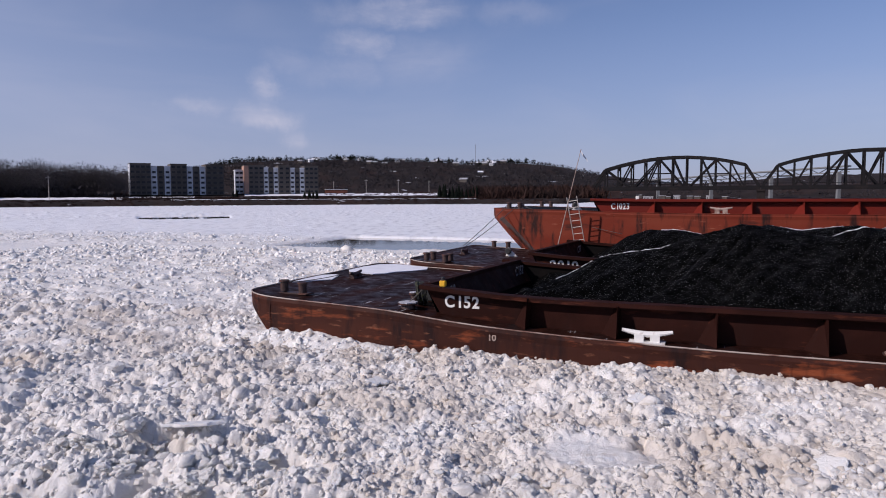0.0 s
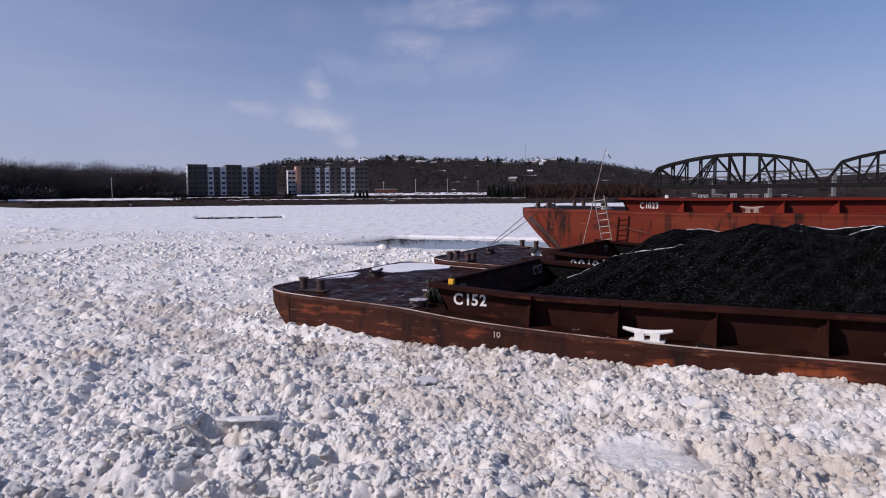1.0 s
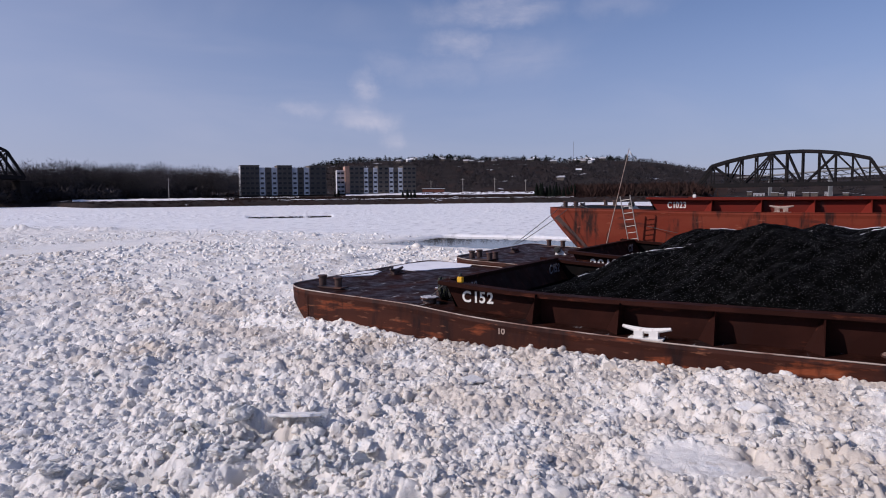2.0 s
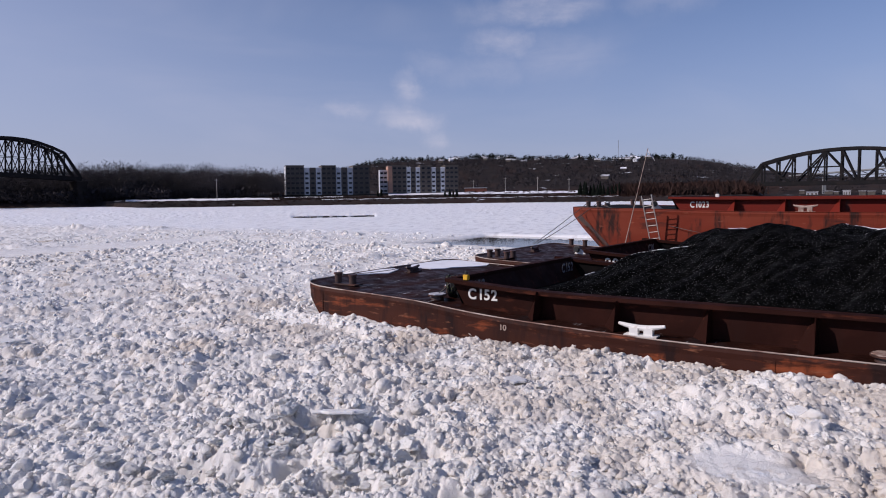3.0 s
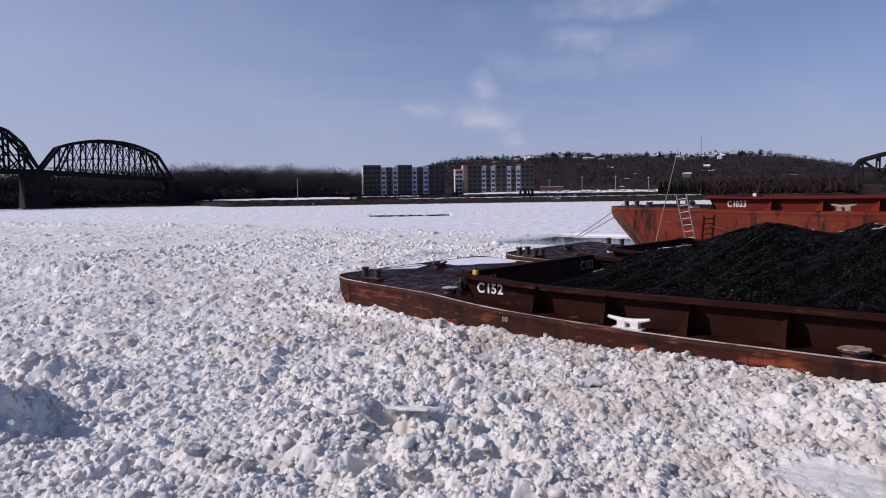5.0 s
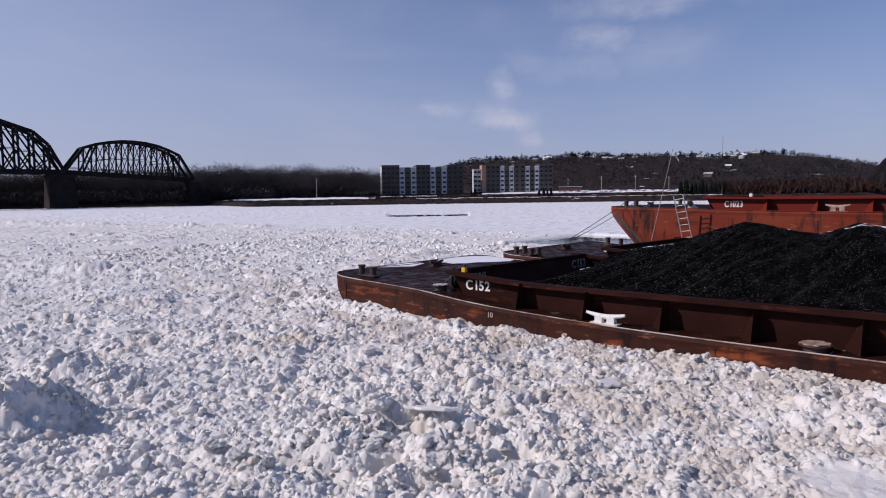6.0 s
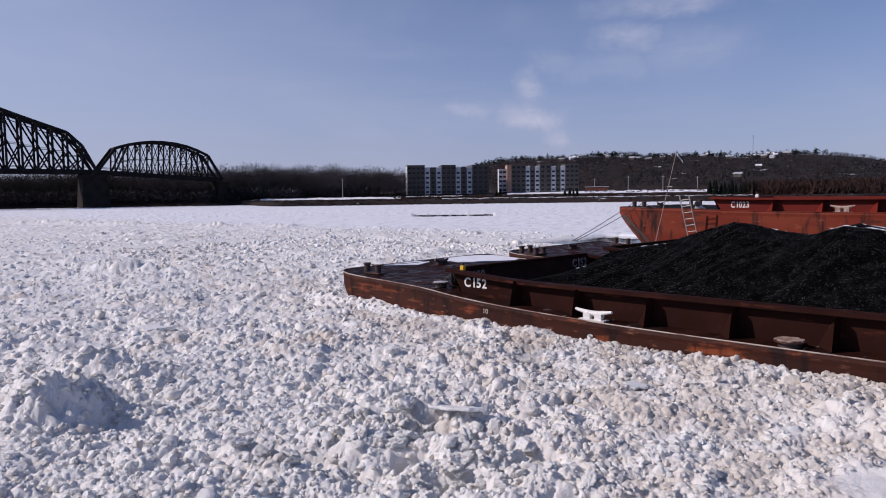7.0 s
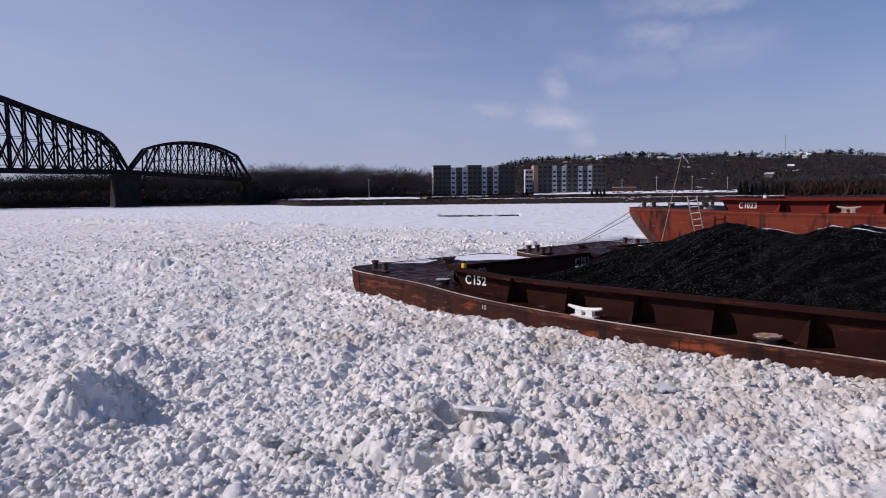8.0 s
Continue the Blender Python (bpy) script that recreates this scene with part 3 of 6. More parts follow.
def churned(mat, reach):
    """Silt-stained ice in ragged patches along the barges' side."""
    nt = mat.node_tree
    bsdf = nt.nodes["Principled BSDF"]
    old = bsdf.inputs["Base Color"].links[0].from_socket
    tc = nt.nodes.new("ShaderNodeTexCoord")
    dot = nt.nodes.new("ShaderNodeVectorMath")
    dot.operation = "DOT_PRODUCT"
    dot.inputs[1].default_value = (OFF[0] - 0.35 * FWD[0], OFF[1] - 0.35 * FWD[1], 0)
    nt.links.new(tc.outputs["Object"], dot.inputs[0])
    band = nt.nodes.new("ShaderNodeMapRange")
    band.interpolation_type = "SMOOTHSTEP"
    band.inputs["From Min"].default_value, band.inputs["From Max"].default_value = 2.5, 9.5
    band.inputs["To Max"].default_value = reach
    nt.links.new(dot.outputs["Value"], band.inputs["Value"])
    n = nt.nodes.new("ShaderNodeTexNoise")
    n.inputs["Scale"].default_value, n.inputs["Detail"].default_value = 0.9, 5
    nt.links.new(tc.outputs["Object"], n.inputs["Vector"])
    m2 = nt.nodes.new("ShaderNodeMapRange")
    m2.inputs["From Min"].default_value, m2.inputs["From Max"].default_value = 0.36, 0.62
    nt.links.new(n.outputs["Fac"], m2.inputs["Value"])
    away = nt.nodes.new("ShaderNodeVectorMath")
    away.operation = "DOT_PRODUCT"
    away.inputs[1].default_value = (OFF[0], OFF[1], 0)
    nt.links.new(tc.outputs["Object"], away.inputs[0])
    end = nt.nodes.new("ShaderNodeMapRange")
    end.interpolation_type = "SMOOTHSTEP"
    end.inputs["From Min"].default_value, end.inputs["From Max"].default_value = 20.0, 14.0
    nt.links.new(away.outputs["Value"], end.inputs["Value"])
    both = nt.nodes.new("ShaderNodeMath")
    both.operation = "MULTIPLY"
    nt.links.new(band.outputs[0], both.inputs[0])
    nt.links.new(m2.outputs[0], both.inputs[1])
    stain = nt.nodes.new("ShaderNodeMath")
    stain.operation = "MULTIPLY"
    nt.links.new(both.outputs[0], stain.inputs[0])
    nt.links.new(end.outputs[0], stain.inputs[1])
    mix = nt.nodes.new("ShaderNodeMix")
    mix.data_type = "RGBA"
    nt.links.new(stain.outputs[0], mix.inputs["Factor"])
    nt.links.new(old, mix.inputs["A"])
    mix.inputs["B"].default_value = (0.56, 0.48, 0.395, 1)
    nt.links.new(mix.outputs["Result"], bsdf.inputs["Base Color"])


M["ice_drift"] = M["ice"].copy()
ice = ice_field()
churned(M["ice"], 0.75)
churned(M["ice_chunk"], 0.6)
blend_far_snow(M["ice"])


def water_sheet():
    s = Shape()
    s.add([(-1500, -12, -0.05), (1500, -12, -0.05), (1500, 560, -0.05), (-1500, 560, -0.05)], [(0, 1, 2, 3)])
    tagged(new("water", s.mesh("water", M["water"])), "dark open river water between the ice", "water", kind="structure")


water_sheet()


def raft_height(x, y):
    h = 0.03 + rubble(x + 200, y + 80) * 0.95
    h += 0.5 * heap(x, y, 13.5, 19.5, 1.6, 2.2) * fbm(x, y, 91, 3) + 0.5 * heap(x, y, 20.5, 27.5, 1.2, 4) * fbm(x, y, 92, 3)
    edge = smooth01((y - 15.2 - 1.8 * fbm(x * 0.6, y * 0.6, 93, 3)) / 0.5) * (1 - smooth01((y - 37.0) / 2)) * (1 - smooth01((x - 42) / 4))
    return h * edge - 0.25 * (1 - edge)


def drifting_ice():
    """The raft of rubble that the tow pushes ahead of it; x along the tow, y across."""
    step = 0.14
    al, ac = np.arange(8.9, 46, step), np.arange(15.2, 39.5, step)
    A, C = np.meshgrid(al, ac, indexing="ij")
    x, y = A.ravel(), C.ravel()
    me = big_mesh("drifting_ice", np.stack([x, -y, raft_height(x, y)], 1), grid_quads(len(al), len(ac))[:, ::-1], M["ice_drift"])
    return tagged(new("drifting_ice", me), "raft of white rubble ice pushed ahead of the barges", "ice", kind="stuff")


raft = drifting_ice()


def bow_height(x, y):
    """The ridge that the near barge's bow heaps up beside and before itself; x along, y across."""
    beside = np.exp(-(np.clip(13.35 - y, 0, 9) / 0.75) ** 2) * smooth01((x - 4.5) / 4.0) * (1 - smooth01((x - 11.2) / 1.3))
    before = np.exp(-((x - 10.9) / 0.9) ** 2) * smooth01((y - 12.4) / 1.0) * (1 - smooth01((y - 16.5) / 2.5))
    lift = np.maximum(beside, before)
    return lift * (0.30 + 0.5 * rubble(x + 90, y + 40)) + 0.22 * (np.minimum(lift * 5, 1.0)) - 0.2


def bow_ridge():
    al, ac = np.arange(4.0, 13.2, 0.035), np.arange(11.6, 18.0, 0.035)
    A, C = np.meshgrid(al, ac, indexing="ij")
    x, y = A.ravel(), C.ravel()
    me = big_mesh("bow_ice", np.stack([x, -y, bow_height(x, y)], 1), grid_quads(len(al), len(ac))[:, ::-1], M["ice_drift"])
    return tagged(new("bow_ice", me), "ridge of white rubble ice heaped up against the bow", "ice", kind="stuff")


bow_ice = bow_ridge()

# ---------------------------------------------------------------- far bank, hills and woods


def polar(az, dist, z=0.0):
    a = math.radians(az)
    return Vector((math.sin(a) * dist, math.cos(a) * dist, z))


def hill_top(az):
    """Angle of the bare skyline above the eye's level, in degrees, along the far bank."""
    return np.interp(az, [-75, -58, -50, -41, -37, -31, -26, -19, -16.6, -9, -2, 3, 5.5, 9, 13, 20, 28, 33, 45],
                     [1.2, 1.3, 1.4, 1.6, 1.7, 1.6, 1.6, 2.35, 2.75, 2.95, 2.8, 2.55, 2.7, 2.4, 1.65, 0.85, 1.3, 1.5, 1.3])


SHORE = 335.0


def land_height(az, dist):
    shore = SHORE + 90 * smooth01((az - 10) / 2.5) + 128 * smooth01((-35.5 - az) / 3.5)
    top = 1025 * np.tan(np.radians(hill_top(az)))
    bank = (2.3 * smooth01((dist - shore) / 9) + 5.0 * np.clip((dist - 434) / 110, 0, 1)) * (1 - 0.92 * smooth01((az - 12.5) / 1.5) * (1 - smooth01((dist - 640) / 60)))
    rise = smooth01((dist - 560) / 430)
    bumps = 5 * (fbm(az * 0.5, dist * 0.01, 5, 4) - 0.45) * smooth01((dist - 500) / 150)
    return bank + (top - 3.0) * rise + bumps + 0.8 * (fbm(az * 2.5, dist * 0.06, 15, 3) - 0.4) - 1.4 * (dist < shore + 1)


def far_land():
    az = np.arange(-84, 64, 0.25)
    r = np.concatenate([np.arange(SHORE - 4, SHORE + 150, 3.5), np.arange(SHORE + 150, 1080, 14), [1400, 2200, 3600]])
    A, Rr = np.meshgrid(az, r)
    z = land_height(A.ravel(), np.minimum(Rr.ravel(), 1080))
    a = np.radians(A.ravel())
    me = big_mesh("far_land", np.stack([np.sin(a) * Rr.ravel(), np.cos(a) * Rr.ravel(), z], 1), grid_quads(len(r), len(az)), M["earth"])
    tagged(new("ground", me), "brown winter river bank and hills on the far shore", "ground", kind="structure")


far_land()


def near_bank():
    x = np.arange(-60, 61, 2.0)
    y = np.concatenate([np.arange(-60, 0, 3.0), [0.6, 1.6, 2.4]])
    X, Y = np.meshgrid(x, y)
    z = np.clip((2.4 - Y.ravel()) * 0.42, 0, 1.75) - 0.1 + 0.15 * fbm(X.ravel(), Y.ravel(), 4, 3) * (Y.ravel() < 2)
    me = big_mesh("near_bank", np.stack([X.ravel(), Y.ravel(), z], 1), grid_quads(len(y), len(x)), M["snow"])
    tagged(new("bank", me), "snow-covered near river bank", "river bank", kind="structure")


near_bank()


def bare_tree(rng, height, spread, twigs):
    """Arrays of triangles: a tapered trunk, limbs and thin twigs."""
    tri = []

    def sliver(p, q, w):
        d = q - p
        side = np.cross(d, rng.normal(size=3))
        side = side / (np.linalg.norm(side) + 1e-9) * w
        tri.append((p - side, p + side, q))

    base = np.zeros(3)
    top = np.array([rng.normal() * 0.3, rng.normal() * 0.3, height * 0.8])
    for _ in range(2):
        sliver(base, top, height * 0.009)
    for _ in range(8):
        p = top * rng.uniform(0.25, 0.7)
        q = p + np.array([rng.normal() * spread * 0.5, rng.normal() * spread * 0.5, height * rng.uniform(0.1, 0.22)])
        sliver(p, q, height * 0.0035)
    for _ in range(twigs):
        c = rng.normal(size=3)
        c = c / np.linalg.norm(c) * rng.uniform() ** 0.38
        s = np.array([c[0] * spread * 0.95, c[1] * spread * 0.95, height * (0.58 + 0.37 * c[2])])
        e = s + c * np.array([spread * 0.1, spread * 0.1, height * 0.05]) + rng.normal(size=3) * 0.03 * height
        sliver(s, e, height * rng.uniform(0.004, 0.009))
    return np.array(tri)


def round_crown(rng, n, flat=0.5):
    """Thin boughs that make up one rounded crown."""
    tri = []
    for _ in range(n):
        c = rng.normal(size=3)
        c = c / np.linalg.norm(c) * rng.uniform() ** 0.4
        p = np.array([c[0] * flat, c[1] * flat, 0.5 + 0.42 * c[2]])
        q = p + rng.normal(size=3) * 0.12 + np.array([0, 0, 0.06])
        side = np.cross(q - p, rng.normal(size=3))
        side = side / (np.linalg.norm(side) + 1e-9) * rng.uniform(0.03, 0.09)
        tri.append((p - side, p + side, q))
    return np.array(tri)


def shrub_clump(rng, height, spread, n):
    tri = []
    for _ in range(n):
        p = np.array([rng.normal() * spread * 0.4, rng.normal() * spread * 0.4, 0.0])
        q = p + np.array([rng.normal() * spread * 0.4, rng.normal() * spread * 0.4, height * rng.uniform(0.4, 1.0)])
        side = np.cross(q - p, rng.normal(size=3))
        side = side / (np.linalg.norm(side) + 1e-9) * spread * rng.uniform(0.05, 0.13)
        tri.append((p - side, p + side, q))
    return np.array(tri)


def scatter(name, kinds, spots, mat, label, category="trees"):
    """Copies of a few made plants at many places, joined into one mesh."""
    out = []
    for k, (pos, size, turn) in enumerate(spots):
        t = kinds[k % len(kinds)].reshape(-1, 3)
        c, s = math.cos(turn), math.sin(turn)
        m = np.array([[c, s, 0], [-s, c, 0], [0, 0, 1]]) * size
        out.append(t @ m + np.array(pos))
    v = np.concatenate(out)
    me = big_mesh(name, v, np.arange(len(v)).reshape(-1, 3), mat, smooth=False)
    return tagged(new(name, me), label, category, kind="stuff")


def woods():
    rng = np.random.default_rng(4)
    kinds = [bare_tree(rng, 1.0, 0.42, 400) for _ in range(10)]
    small = [round_crown(rng, 30) for _ in range(10)]
    bush = [shrub_clump(rng, 1.0, 1.1, 26) for _ in range(6)]

    def at(az, d, sink=0.4):
        p = polar(az, d)
        return (p.x, p.y, float(land_height(np.array([az]), np.array([d]))[0]) - sink)

    shore, hill, brush = [], [], []
    crest = lambda az: np.interp(az, [-62, -57, -53, -50, -45, -40, -37, -34, -31, -28, -25.5, -23, -16, -10], [2.3, 2.3, 2.5, 2.55, 2.6, 2.85, 3.1, 2.85, 2.95, 2.75, 2.6, 1.4, 0.8, 0.8])
    for _ in range(160):                              # thicket round the bridge end
        az = rng.uniform(-40.5, -34.0)
        hill.append((at(az, rng.uniform(466, 480)), rng.uniform(5, 10), rng.uniform(0, 6.28)))
    for _ in range(1000):                             # the wood along the shore
        az = rng.uniform(-62, -25.2)
        d = rng.uniform(478, 540) if az < -37 else rng.uniform(482, 540)
        g = at(az, d)
        tall = (EYE + d * math.tan(math.radians(float(crest(az)) * (rng.uniform(0.66, 0.92) if rng.uniform() < 0.85 else rng.uniform(0.92, 1.06))))) - g[2]
        shore.append((g, max(tall, 5), rng.uniform(0, 6.28)))
    for _ in range(900):                              # thick scrub down to the water
        az = rng.uniform(-62, -36.5)
        hill.append((at(az, rng.uniform(466, 478)), rng.uniform(3, 9), rng.uniform(0, 6.28)))
    for _ in range(1700):                             # young growth under it
        az = rng.uniform(-62, -27.5)
        d = rng.uniform(474, 530) if az < -37 else rng.uniform(480, 530)
        hill.append((at(az, d), 3.5 + 6 * rng.uniform() ** 1.4, rng.uniform(0, 6.28)))
    for _ in range(5200):                             # woods up the hill
        az = rng.uniform(-27, 45)
        d = 600 + 400 * rng.uniform() ** 0.8
        if hill_top(az) < 1.65 and (d > 760 or rng.uniform() < 0.7):
            continue
        hill.append((at(az, d), (2.5 + 8 * rng.uniform() ** 1.6) * (1.0 if d < 850 else 0.65), rng.uniform(0, 6.28)))
    for _ in range(1500):                             # rough growth on the low bank
        az = rng.uniform(-26, 12.5)
        d = rng.uniform(440, 470) if rng.uniform() < 0.5 else rng.uniform(500, 560)
        if -25 < az < -10 and d > 470:
            continue
        up = 1.2 + 3.5 * smooth01(np.array((az - 1) / 4)) * rng.uniform(0.3, 1)
        brush.append((at(az, d, 0.1), rng.uniform(0.8, 1.3) * float(up), rng.uniform(0, 6.28)))
    for _ in range(500):
        az = rng.uniform(3, 13)
        d = rng.uniform(445, 560)
        brush.append((at(az, d, 0.1), rng.uniform(3, 8), rng.uniform(0, 6.28)))
    for _ in range(700):                              # weeds along the waterline
        az = rng.uniform(-62, 11)
        brush.append((at(az, rng.uniform(337, 352), 0.1), rng.uniform(0.4, 1.1), rng.uniform(0, 6.28)))
    scatter("shore_wood", kinds, shore, M["forest"], "bare grey-brown trees along the far shore")
    scatter("hill_wood", small, hill, M["hill_forest"], "bare brown woods covering the far hill")
    scatter("brush", bush, brush, M["shrub"], "low red-brown winter brush on the far bank", "brush")


woods()


def conifer(height, seed):
    """A narrow evergreen: trunk and tiers of drooping boughs."""
    rng = np.random.default_rng(seed)
    tree = new("evergreen_tree")
    part("trunk", Shape().tube([(0, 0, 0), (0, 0, height * 0.95)], [height * 0.03, height * 0.004], 6), M["bitt"], tree)
    s = Shape()
    for k in range(15):
        z = height * (0.06 + 0.9 * k / 15)
        rad = height * 0.21 * (1 - k / 15) ** 0.8 + 0.12
        n = 11
        for j in range(n):
            a = j * math.tau / n + rng.uniform(0, 1)
            q = Vector((math.cos(a) * rad * rng.uniform(0.7, 1.15), math.sin(a) * rad * rng.uniform(0.7, 1.15), z - height * rng.uniform(0.0, 0.05)))
            side = Vector((-math.sin(a), math.cos(a), 0)) * rad * 0.34
            p = Vector((0, 0, z + height * 0.09))
            s.add([p, q + side, q - side, q + Vector((0, 0, -height * 0.05))], [(0, 1, 3), (0, 3, 2), (0, 2, 1), (1, 2, 3)])
    part("crown", s, M["evergreen"], tree)
    return tagged(tree, "narrow dark evergreen tree on the far bank", "tree", "evergreens on the far bank")


def evergreens():
    rng = random.Random(5)
    master = conifer(9.0, 3)
    first = True
    spots = [(-0.3 + 0.28 * i + rng.uniform(-0.08, 0.08), 447 + rng.uniform(-6, 6), rng.uniform(0.8, 1.12)) for i in range(12)]
    spots += [(-11.6, 455, 0.62), (-11.2, 452, 0.75), (-10.9, 456, 0.6), (-10.6, 453, 0.7), (-17.0, 470, 0.7), (-17.3, 468, 0.55)]
    for az, d, size in spots:
        z = float(land_height(np.array([az]), np.array([d]))[0]) - 0.3
        m = Matrix.Translation(polar(az, d, z)) @ Matrix.Rotation(rng.uniform(0, 6), 4, "Z")
        if first:
            master.matrix_basis, first = m, False
            master.scale = (size,) * 3
        else:
            c = copy_thing(master, m)
            c.scale = (size,) * 3


evergreens()


def hill_details():
    """Dark conifers, snowy roofs and a thin mast on the far hill."""
    rng = np.random.default_rng(12)
    dark = []
    for _ in range(420):
        az = rng.uniform(-19, -4) if rng.uniform() < 0.7 else rng.uniform(-4, 9)
        d = rng.uniform(880, 1000)
        p = polar(az, d)
        dark.append(((p.x, p.y, float(land_height(np.array([az]), np.array([d]))[0]) - 0.3), 3.5 + 6 * rng.uniform() ** 2, rng.uniform(0, 6)))
    cones = [round_crown(rng, 34, 0.3) for _ in range(5)]
    scatter("hill_conifers", cones, dark, M["evergreen"], "dark conifers along the top of the far hill")
    for _ in range(34):
        az, d = rng.uniform(-14, 6), rng.uniform(870, 970)
        if rng.uniform() < 0.12:
            d = rng.uniform(620, 860)
        p = polar(az, d)
        z = float(land_height(np.array([az]), np.array([d]))[0])
        w, dp, h = rng.uniform(4, 8), rng.uniform(4, 6), rng.uniform(2.0, 3.2)
        ob = new("house")
        part("wall", Shape().box((-w / 2, -dp / 2, 0), (w / 2, dp / 2, h)), M["wall_white"] if rng.uniform() < 0.2 else M["wall_dark"], ob)
        part("roof", Shape().prism([(-w / 2 - 0.4, -dp / 2 - 0.5, h), (-w / 2 - 0.4, dp / 2 + 0.5, h), (-w / 2 - 0.4, 0, h + 1.8)], (w + 0.8, 0, 0)), M["grey_snow"] if rng.uniform() < 0.75 else M["snow"], ob, "snow-covered gable roof")
        ob.matrix_basis = pose(p.x, p.y, z - 0.2, 0, 0, -az + rng.uniform(-30, 30))
        tagged(ob, "small house with a snowy roof on the wooded hill", "house", "houses on the far hill")
    p = polar(2.76, 980)
    z = float(land_height(np.array([2.76]), np.array([980.0]))[0])
    mast = new("radio_mast", Shape().beam((0, 0, 0), (0, 0, EYE + 980 * math.tan(math.radians(4.45)) - z), 0.5).mesh("radio_mast", M["bridge_pale"]))
    mast.matrix_basis = pose(p.x, p.y, z)
    tagged(mast, "thin pale radio mast on the hill", "mast")
    for az, d, h in ((-6.5, 540, 11), (-3.8, 545, 11), (-9.2, 560, 10), (-1.2, 548, 10), (-30.3, 448, 14)):
        p = polar(az, d)
        z = float(land_height(np.array([az]), np.array([d]))[0])
        ob = new("utility_pole")
        part("post", Shape().tube([(0, 0, -0.3), (0, 0, h)], [0.2, 0.13], 8), M["aluminium"], ob)
        part("crossarm", Shape().beam((-1.3, 0, h - 1), (1.3, 0, h - 1), 0.16), M["aluminium"], ob)
        ob.matrix_basis = pose(p.x, p.y, z, 0, 0, -az)
        tagged(ob, "pale utility pole on the far bank", "utility pole", "utility poles")
    p = polar(-9.0, 560)
    low = new("brick_shed")
    part("wall", Shape().box((-9, -4, 0), (9, 4, 3.4)), M["brick_red"], low)
    part("roof", Shape().box((-9.4, -4.4, 3.4), (9.4, 4.4, 3.8)), M["snow"], low)
    low.matrix_basis = pose(p.x, p.y, float(land_height(np.array([-9.0]), np.array([560.0]))[0]) - 0.2, 0, 0, 9)
    tagged(low, "low red brick building by the road", "building")


def dock_sheds():
    rng = random.Random(8)
    for k in range(9):
        az, d = 16.4 + k * 0.75 + rng.uniform(-0.3, 0.3), 600 + rng.uniform(-10, 30)
        p = polar(az, d)
        w, h = rng.uniform(3, 8), rng.uniform(1.8, 3.6)
        ob = new("dock_shed")
        part("wall", Shape().box((-w / 2, -4, 0), (w / 2, 4, h)), M["grey_snow"] if k % 3 == 1 else M["wall_dark"], ob)
        part("roof", Shape().box((-w / 2 - 0.3, -4.3, h), (w / 2 + 0.3, 4.3, h + 0.5)), M["grey_snow"], ob)
        for m in range(3):
            part("door", Shape().box((-w / 2 + w * (m + 0.3) / 3, -4.08, 0), (-w / 2 + w * (m + 0.7) / 3, -4.0, h * 0.7)), M["wall_dark"], ob)
        ob.matrix_basis = pose(p.x, p.y, float(land_height(np.array([az]), np.array([d]))[0]) - 0.3, 0, 0, -az)
        tagged(ob, "small pale shed on the side river's bank", "shed", "sheds beyond the side river")


dock_sheds()


hill_details()


def snow_fields():
    """Snow lying on the open ground of the far bank."""
    def strip(a0, a1, d0, d1, name="snow_field"):
        az = np.arange(a0, a1, 0.2)
        d = np.linspace(d0, d1, 6)
        A, Dd = np.meshgrid(az, d)
        wob = 3 * (fbm(A * 1.2, Dd * 0.02, 8, 3) - 0.45)
        Dd = Dd + wob
        z = land_height(A.ravel(), Dd.ravel()) + 0.25
        a = np.radians(A.ravel())
        me = big_mesh(name, np.stack([np.sin(a) * Dd.ravel(), np.cos(a) * Dd.ravel(), z], 1), grid_quads(len(d), len(az)), M["snow"])
        tagged(new(name, me), "snow lying on open ground of the far bank", "snow", kind="stuff")
    strip(-37, -25.4, 446, 474)
    strip(-16.4, 0.6, 492, 535)
    strip(-22, 3.0, 436, 441)
    strip(-25, -20, 470, 480)


snow_fields()

# ---------------------------------------------------------------- the apartment blocks


